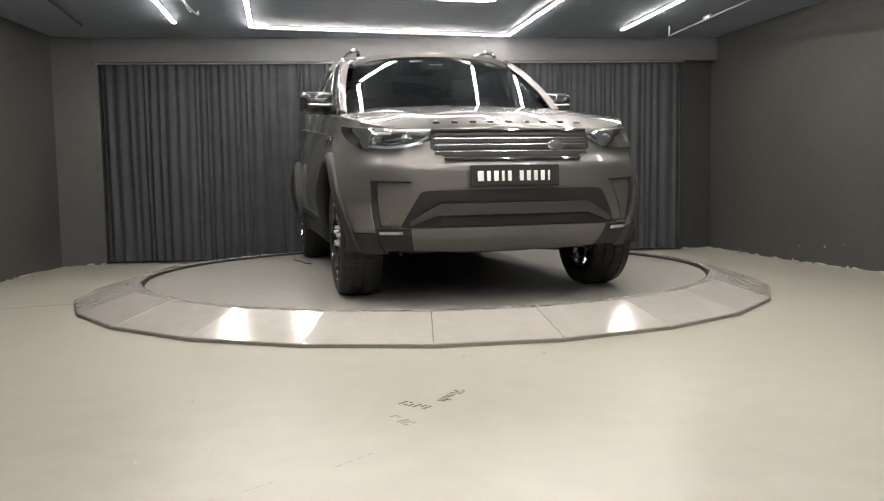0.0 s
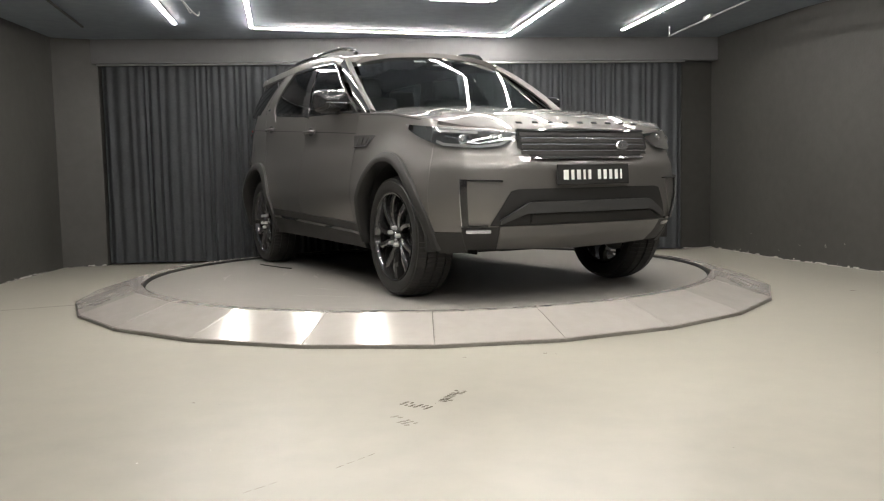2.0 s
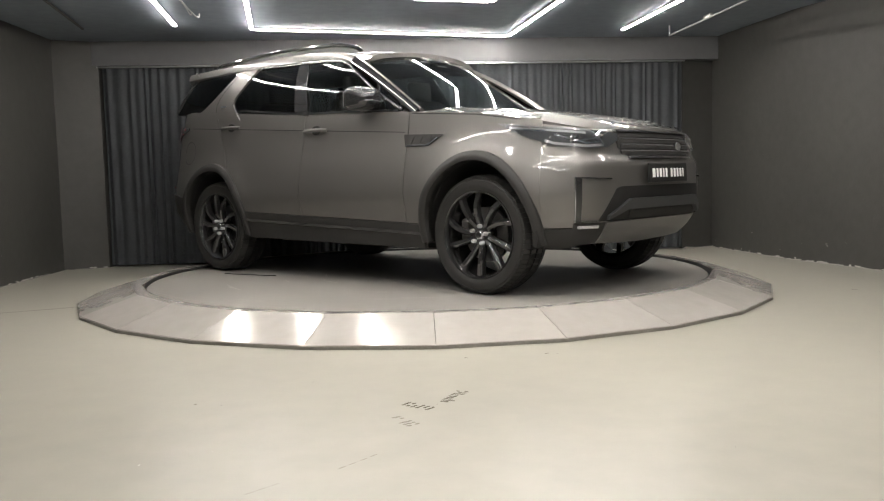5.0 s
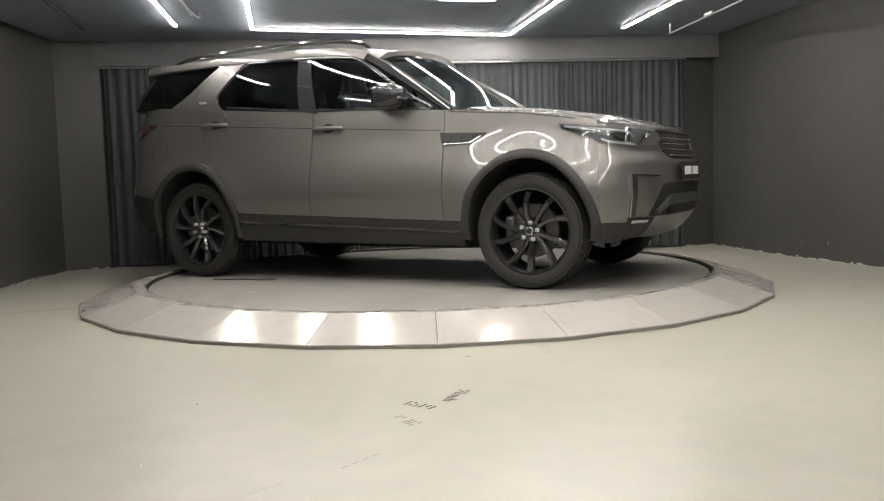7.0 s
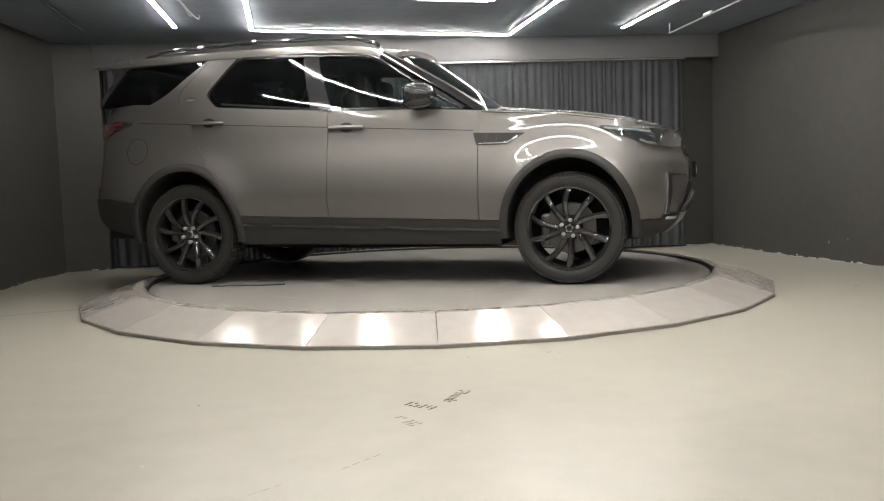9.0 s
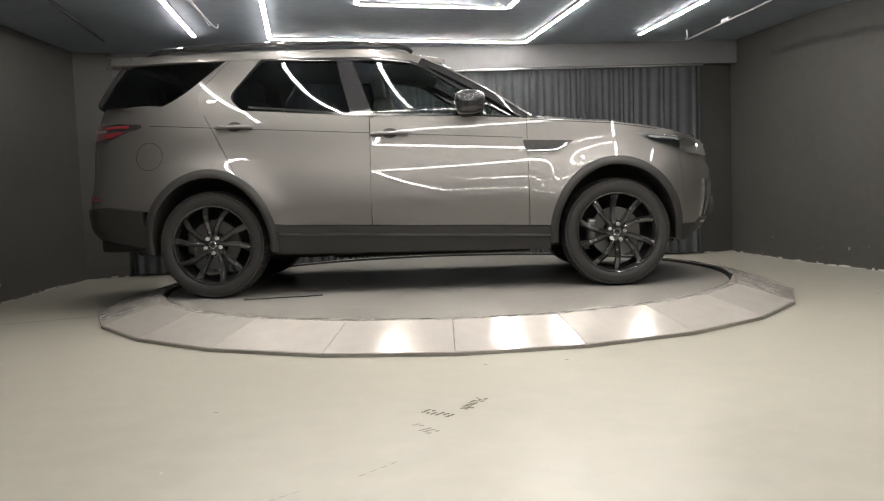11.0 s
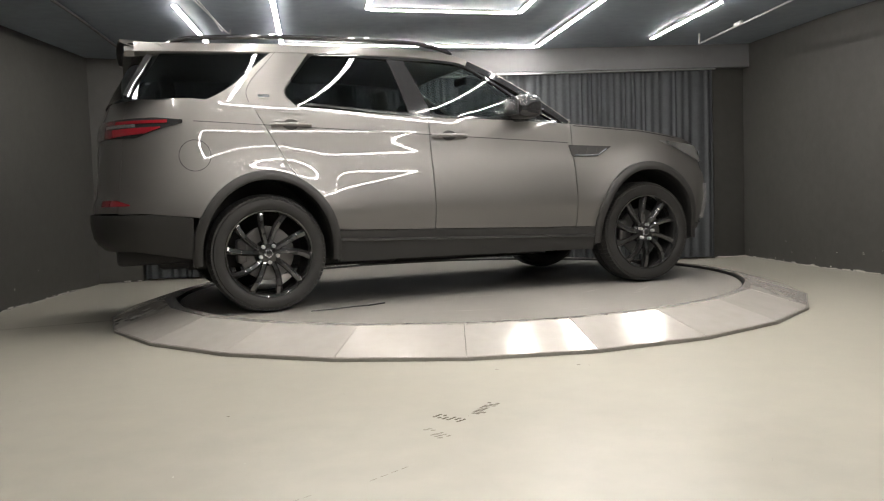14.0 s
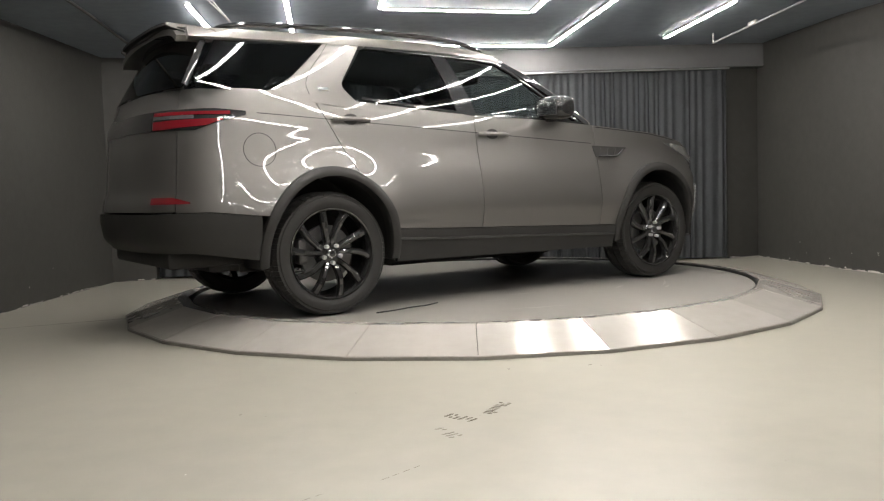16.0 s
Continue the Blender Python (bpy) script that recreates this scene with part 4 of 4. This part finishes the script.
    v, f = strip_on_skin(list(np.linspace(k_at_x(-2.30), k_rear(0.62), 14)), lambda s: 0.735, lambda s: 0.745 + 0.03 * min(1, s * 2.5), 0.008, 0.02, 3)
    sym("reflector", v, f, M_RED, CAR, "red rear reflector")
    # fuel flap ring
    rows, inner = [], []
    for i in range(49):
        a = 2 * math.pi * i / 48
        ro, ri = [], []
        for rr in (0.098, 0.102):
            x, z = -1.90 + rr * math.cos(a), 1.045 + rr * math.sin(a)
            p = skin(k_at_x(x), z, 0.0015)
            ro.append(p)
            ri.append(p + Vector((0, 0.006, 0)))
        rows.append(ro)
        inner.append(ri)
    v, f = slab(rows, inner)
    part_raw("fuel_flap", v, f, M_BLACK, CAR)
    p = Vector((-1.435, glass_y(-1.435, 1.43) - 0.012, 1.43))
    bm = box(bmesh.new(), (0.075, 0.006, 0.026), tuple(p), pose(0, 0, 0, -22), bevel=0.003, segments=1)
    part("side_badge", bm, M_SILVER, CAR, "small silver pillar badge")
    # rear: black panel, plate recess
    v, f = strip_on_skin(list(np.linspace(k_rear(0.585), NQ - 1, 24)), lambda s: 1.17, lambda s: 1.288, 0.008, 0.03, 4)
    part_raw("tailgate_panel", *both(v, f), M_PIANO, CAR, "gloss black tailgate panel")
    # towing eye cover and exhausts under the apron
    part("rear_diffuser", box(bmesh.new(), (0.5, 1.3, 0.12), (-2.15, 0, 0.40), bevel=0.03), M_BLACK, CAR)


def wheels():
    # tyre with tread blocks
    prof = [(0.280, -0.110), (0.297, -0.125), (0.328, -0.133), (0.356, -0.128), (0.368, -0.114), (0.376, -0.085), (0.378, -0.03), (0.378, 0.03), (0.376, 0.085), (0.368, 0.114), (0.356, 0.128), (0.328, 0.133), (0.297, 0.125), (0.280, 0.110)]
    tyre_v, tyre_f = lathe(prof, 72, "y", True)
    tyre_f = [q[::-1] for q in tyre_f]
    tyre_v, tyre_f = list(tyre_v), list(tyre_f)
    for i in range(72):
        a = 2 * math.pi * i / 72
        for y0, y1, sk in ((-0.121, -0.070, 0.25), (-0.062, -0.008, 0.5), (0.008, 0.062, -0.5), (0.070, 0.121, -0.25)):
            w = 0.0149 / 0.386
            base = len(tyre_v)
            for rr in (0.372 if abs(y0 + y1) < 0.1 else 0.360, 0.3915):
                for yy, aa in ((y0, -w), (y1, -w), (y1, w), (y0, w)):
                    ang = a + aa + sk * (yy - y0) * 0.5
                    r2 = rr - (0.016 if abs(yy) > 0.1 and rr > 0.38 else 0)
                    tyre_v.append((r2 * math.cos(ang), yy, r2 * math.sin(ang)))
            b = base
            tyre_f += [(b + 4, b + 5, b + 6, b + 7), (b, b + 1, b + 5, b + 4), (b + 1, b + 2, b + 6, b + 5), (b + 2, b + 3, b + 7, b + 6), (b + 3, b, b + 4, b + 7)]
    tyre_me = mesh_of("wheel", tyre_v, tyre_f, M_TYRE, 30)
    # barrel and lip: outer face at y = -0.11
    rv, rf = lathe([(0.290, -0.118), (0.288, -0.127), (0.279, -0.125), (0.272, -0.108), (0.262, -0.07), (0.256, 0.10), (0.265, 0.11), (0.281, 0.10), (0.281, -0.10)], 72, "y", True)
    rim_me = mesh_of("rim", rv, [q[::-1] for q in rf], M_RIM, 35)
    # one spoke: a curved blade, radial with a sweep
    def spoke(sweep, a0):
        rows, inner = [], []
        for i in range(13):
            t = i / 12
            rr = 0.05 + 0.222 * t
            a = a0 + sweep * t * (0.55 + 0.45 * t)
            w = 0.026 - 0.003 * math.sin(math.pi * t) + 0.007 * t
            y = -0.088 - 0.022 * math.sin(math.pi * min(1, t * 0.9)) - 0.012 * t
            c, s = math.cos(a), math.sin(a)
            ro, ri = [], []
            for q, d in ((-1, 0.012), (-0.75, 0.0), (0.2, -0.004), (0.75, 0.006), (1, 0.026)):
                ro.append((rr * c - q * w * s * 0.8, y + d, rr * s + q * w * c * 0.8))
                ri.append((rr * c - q * w * s * 0.7, y + 0.045, rr * s + q * w * c * 0.7))
            rows.append(ro)
            inner.append(ri)
        return slab(rows, inner)
    spokes = []
    for i in range(10):
        a0 = 2 * math.pi * i / 10 + (0.09 if i % 2 else -0.09)
        v, f = spoke(-0.26 if i % 2 else -0.10, a0)
        spokes.append(mesh_of("spoke", v, f, M_RIM, 35))
    hv, hf = lathe([(0.0, -0.100), (0.030, -0.100), (0.034, -0.095), (0.066, -0.094), (0.076, -0.082), (0.076, -0.04), (0.0, -0.04)], 40, "y")
    hub_me = mesh_of("hub", hv, hf, M_RIM, 35)
    cv, cf = lathe([(0.0, -0.106), (0.024, -0.105), (0.029, -0.100), (0.031, -0.096)], 28, "y")
    cap_me = mesh_of("centre_cap", cv, cf, M_SILVER, 35)
    gv, gf = lathe([(0.0, -0.1075), (0.019, -0.1068), (0.020, -0.104)], 24, "y")
    capin_me = mesh_of("cap_emblem", gv, gf, M_PIANO, 35)
    nv, nf = lathe([(0.0, -0.116), (0.010, -0.116), (0.0135, -0.109), (0.0135, -0.085)], 6, "y")
    nut_me = mesh_of("lug_nut", nv, nf, M_NUT, 35)
    dv, df = lathe([(0.09, -0.030), (0.178, -0.030), (0.180, -0.026), (0.180, 0.0), (0.09, 0.0)], 48, "y", True)
    disc_me = mesh_of("brake_disc", dv, df, M_DISCB, 35)
    bm = bmesh.new()
    box(bm, (0.07, 0.09, 0.16), (-0.165, -0.01, 0.02), bevel=0.02)
    cal_me = bpy.data.meshes.new("brake_caliper")
    bm.to_mesh(cal_me)
    bm.free()
    cal_me.materials.append(M_DISCB)
    for x, side, turn in ((HUBF, -1, 8), (HUBR, -1, 33), (HUBF, 1, 0), (HUBR, 1, 15)):
        w = new("wheel", tyre_me)
        w.parent = CAR
        w.matrix_basis = pose(x, side * 0.842, HUBZ + 0.007, 0, 0, 0 if side < 0 else 180)
        tagged(w, "black tyre on a gloss black twin-spoke alloy rim")
        spin = pose(0, 0, 0, 0, turn)

        def add(name, me, m=Matrix()):
            ob = new(name, me)
            ob.parent = w
            ob.matrix_basis = m
        add("rim", rim_me, spin)
        for me in spokes:
            add("spoke", me, spin)
        add("hub", hub_me, spin)
        add("centre_cap", cap_me, spin @ pose(0, -0.010, 0))
        add("cap_emblem", capin_me, spin @ pose(0, -0.010, 0))
        add("brake_disc", disc_me)
        add("brake_caliper", cal_me)
        for i in range(5):
            a = 2 * math.pi * i / 5 + 0.3
            add("lug_nut", nut_me, spin @ pose(0.058 * math.cos(a), -0.014, 0.058 * math.sin(a)))


body()
bonnet()
cabin()
face()
wheels()


# ---- small things of the room ----
def small_things():
    # pipe under the ceiling
    pts = [(2.57, 1.98, CEIL), (2.57, 1.98, 2.30), (2.72, 0.28, 2.30), (2.95, -2.4, 2.30)]
    v, f = tube([pts[1], pts[2], pts[3]], 0.009)
    p = part_raw("ceiling_pipe", v, f, M_GALV)
    tagged(p, "thin galvanised conduit hung under the ceiling", "conduit")
    v, f = tube([pts[0], pts[1]], 0.009)
    part_raw("drop_pipe", v, f, M_GALV, p)
    bm = box(bmesh.new(), (0.03, 0.16, 0.035), (2.655, 1.02, 2.315), pose(0, 0, 0, 0, 0, 5), bevel=0.006)
    part("coupling", bm, M_GALV, p)
    v, f = tube(smooth_curve([(-2.0, 0.83, CEIL), (-2.005, 0.8, 2.36), (-1.99, 0.5, 2.355), (-1.9, -0.4, 2.36), (-1.86, -0.9, 2.385)]), 0.006)
    w = part_raw("ceiling_cable", v, f, M_GALV)
    tagged(w, "pale loose cable sagging under the ceiling", "cable")
    v, f = tube(smooth_curve([(-2.06, 0.80, CEIL), (-2.05, 0.7, 2.37), (-1.98, 0.2, 2.37), (-1.93, -0.5, 2.375), (-1.9, -0.9, 2.39)]), 0.005)
    part_raw("second_strand", v, f, M_GALV, w)
    v, f = tube([(-3.23, 1.3, 2.37), (-2.99, -0.16, 2.37), (-2.8, -1.6, 2.37)], 0.012)
    c = part_raw("wall_conduit", v, f, M_WALL)
    tagged(c, "dark painted conduit along the ceiling edge", "conduit")
    # chipped plaster along the wall feet
    rng = random.Random(7)

    def chips(name, a, b, inward, count, label):
        bm = bmesh.new()
        a, b, inward = Vector((*a, 0)), Vector((*b, 0)), Vector((*inward, 0))
        d = (b - a).normalized()
        for i in range(count):
            t = rng.random()
            c = a.lerp(b, t) + inward * 0.003
            h = 0.004 + 0.02 * rng.random() ** 5
            z = 0.002 if rng.random() < 0.95 else 0.01 + 0.30 * rng.random() ** 3
            w = 0.012 + 0.07 * rng.random() ** 2 if z < 0.01 else 0.004 + 0.010 * rng.random()
            k = rng.randint(5, 8)
            ring = []
            for q in range(k):
                ang = 2 * math.pi * q / k
                rr = rng.uniform(0.5, 1.0)
                ring.append(c + d * w * rr * math.cos(ang) + Vector((0, 0, z + h * 0.5 + h * 0.5 * rr * math.sin(ang))))
            vs = [bm.verts.new(p) for p in ring]
            vo = [bm.verts.new(p + inward * 0.003) for p in ring]
            for q in range(k):
                bm.faces.new((vs[q], vs[(q + 1) % k], vo[(q + 1) % k], vo[q]))
            bm.faces.new(vo)
        bmesh.ops.recalc_face_normals(bm, faces=bm.faces)
        tagged(part(name, bm, M_CHIP), label, "plaster chips", "", "stuff")
    chips("plaster_chips", (3.31, 2.83), (3.545, 1.22), (-1, 0), 110, "white chipped plaster along the foot of the wall")
    chips("plaster_chips", (3.54, 1.22), (3.94, -0.2), (-1, 0), 100, "white chipped plaster along the foot of the wall")
    chips("plaster_chips", (-3.86, 1.95), (-3.70, -2.5), (1, 0), 170, "white chipped plaster along the foot of the wall")
    chips("plaster_chips", (2.93, 2.742), (3.3, 2.852), (0, -1), 34, "white chipped plaster at the wall corner")
    chips("plaster_chips", (-3.86, 2.02), (-3.46, 2.21), (0.3, -1), 9, "white scuffs on the pilaster foot")
    # thin joint across the floor
    bm = bmesh.new()
    prev = None
    for i in range(30):
        t = i / 29
        x = -3.9 + 1.40 * t
        y = -1.42 + 0.65 * t + rng.uniform(-0.004, 0.004)
        w = 0.006 + rng.uniform(-0.002, 0.002)
        row = [bm.verts.new((x, y - w, 0.0015)), bm.verts.new((x, y + w, 0.0015))]
        if prev:
            bm.faces.new((prev[0], row[0], row[1], prev[1]))
        prev = row
    tagged(part("floor_joint", bm, M_CRACK), "dark thin joint line in the floor", "floor joint", "", "structure")

    def blot(name, items, mat, label, category, kind="stuff"):
        bm = bmesh.new()
        for cx, cy, w, h, ang in items:
            k = rng.randint(6, 9)
            vs = []
            for q in range(k):
                a = 2 * math.pi * q / k
                rr = rng.uniform(0.6, 1.0)
                x, y = w * rr * math.cos(a), h * rr * math.sin(a)
                vs.append(bm.verts.new((cx + x * math.cos(ang) - y * math.sin(ang), cy + x * math.sin(ang) + y * math.cos(ang), 0.0016)))
            bm.faces.new(vs)
        return tagged(part(name, bm, mat), label, category, "", kind)

    def shoe_print(cx, cy, ang, n, size, mat):
        items = []
        for i in range(n):
            s = (i / max(1, n - 1) - 0.5) * size
            for q in (-1, 0, 1):
                if rng.random() < 0.7:
                    items.append((cx + s * math.cos(ang) - q * 0.018 * math.sin(ang), cy + s * math.sin(ang) + q * 0.018 * math.cos(ang), 0.009, 0.013, ang + rng.uniform(-0.4, 0.4)))
        blot("shoe_print", items, mat, "dried muddy shoe print on the floor", "shoe print")
    shoe_print(0.09, -3.66, 1.15, 9, 0.17, M_DIRT)
    shoe_print(-0.055, -3.79, 2.45, 6, 0.12, M_DIRT)
    shoe_print(-0.105, -3.99, 2.2, 6, 0.12, M_SCUFF)
    blot("scratch", [(-0.28 + 0.03 * i, -4.47 + 0.035 * i, 0.022, 0.003, 0.86) for i in range(4)], M_SCUFF, "short dark scratch on the floor", "floor scratch")
    blot("scratch", [(-0.52 + 0.03 * i, -4.66 + 0.03 * i, 0.022, 0.002, 0.78) for i in range(3)], M_SCUFF, "short scratch on the floor", "floor scratch")
    specks = [(-0.94, -3.67, 0.008, 0.006, 0), (0.57, -2.88, 0.014, 0.006, 0.3), (0.17, -2.93, 0.012, 0.006, 0), (3.07, -0.95, 0.03, 0.01, 0), (0.62, -2.9, 0.006, 0.004, 0)]
    for i in range(9):
        specks.append((rng.uniform(-2.4, 2.6), rng.uniform(-5.0, -2.95), rng.uniform(0.002, 0.004), rng.uniform(0.0015, 0.003), rng.uniform(0, 3)))
    blot("dirt_specks", specks, M_DIRT, "dark dirt specks scattered on the floor", "dirt")
    blot("paint_drops", [(-0.92, -4.39, 0.005, 0.004, 0), (-0.72, -4.28, 0.003, 0.002, 0)], M_WHITE, "white paint drops on the floor", "paint drops")


small_things()


def motions():
    off = Matrix.Translation((-0.223, 0.085, DISC))
    walk(CAR, [(t, pose(0, 0, 0, 0, 0, head + 1.6) @ off) for t, yaw, pitch, roll, head in PATH])
    for ob in (DISC_OB, CORD):
        walk(ob, [(t, pose(0, 0, 0, 0, 0, head)) for t, yaw, pitch, roll, head in PATH])


motions()
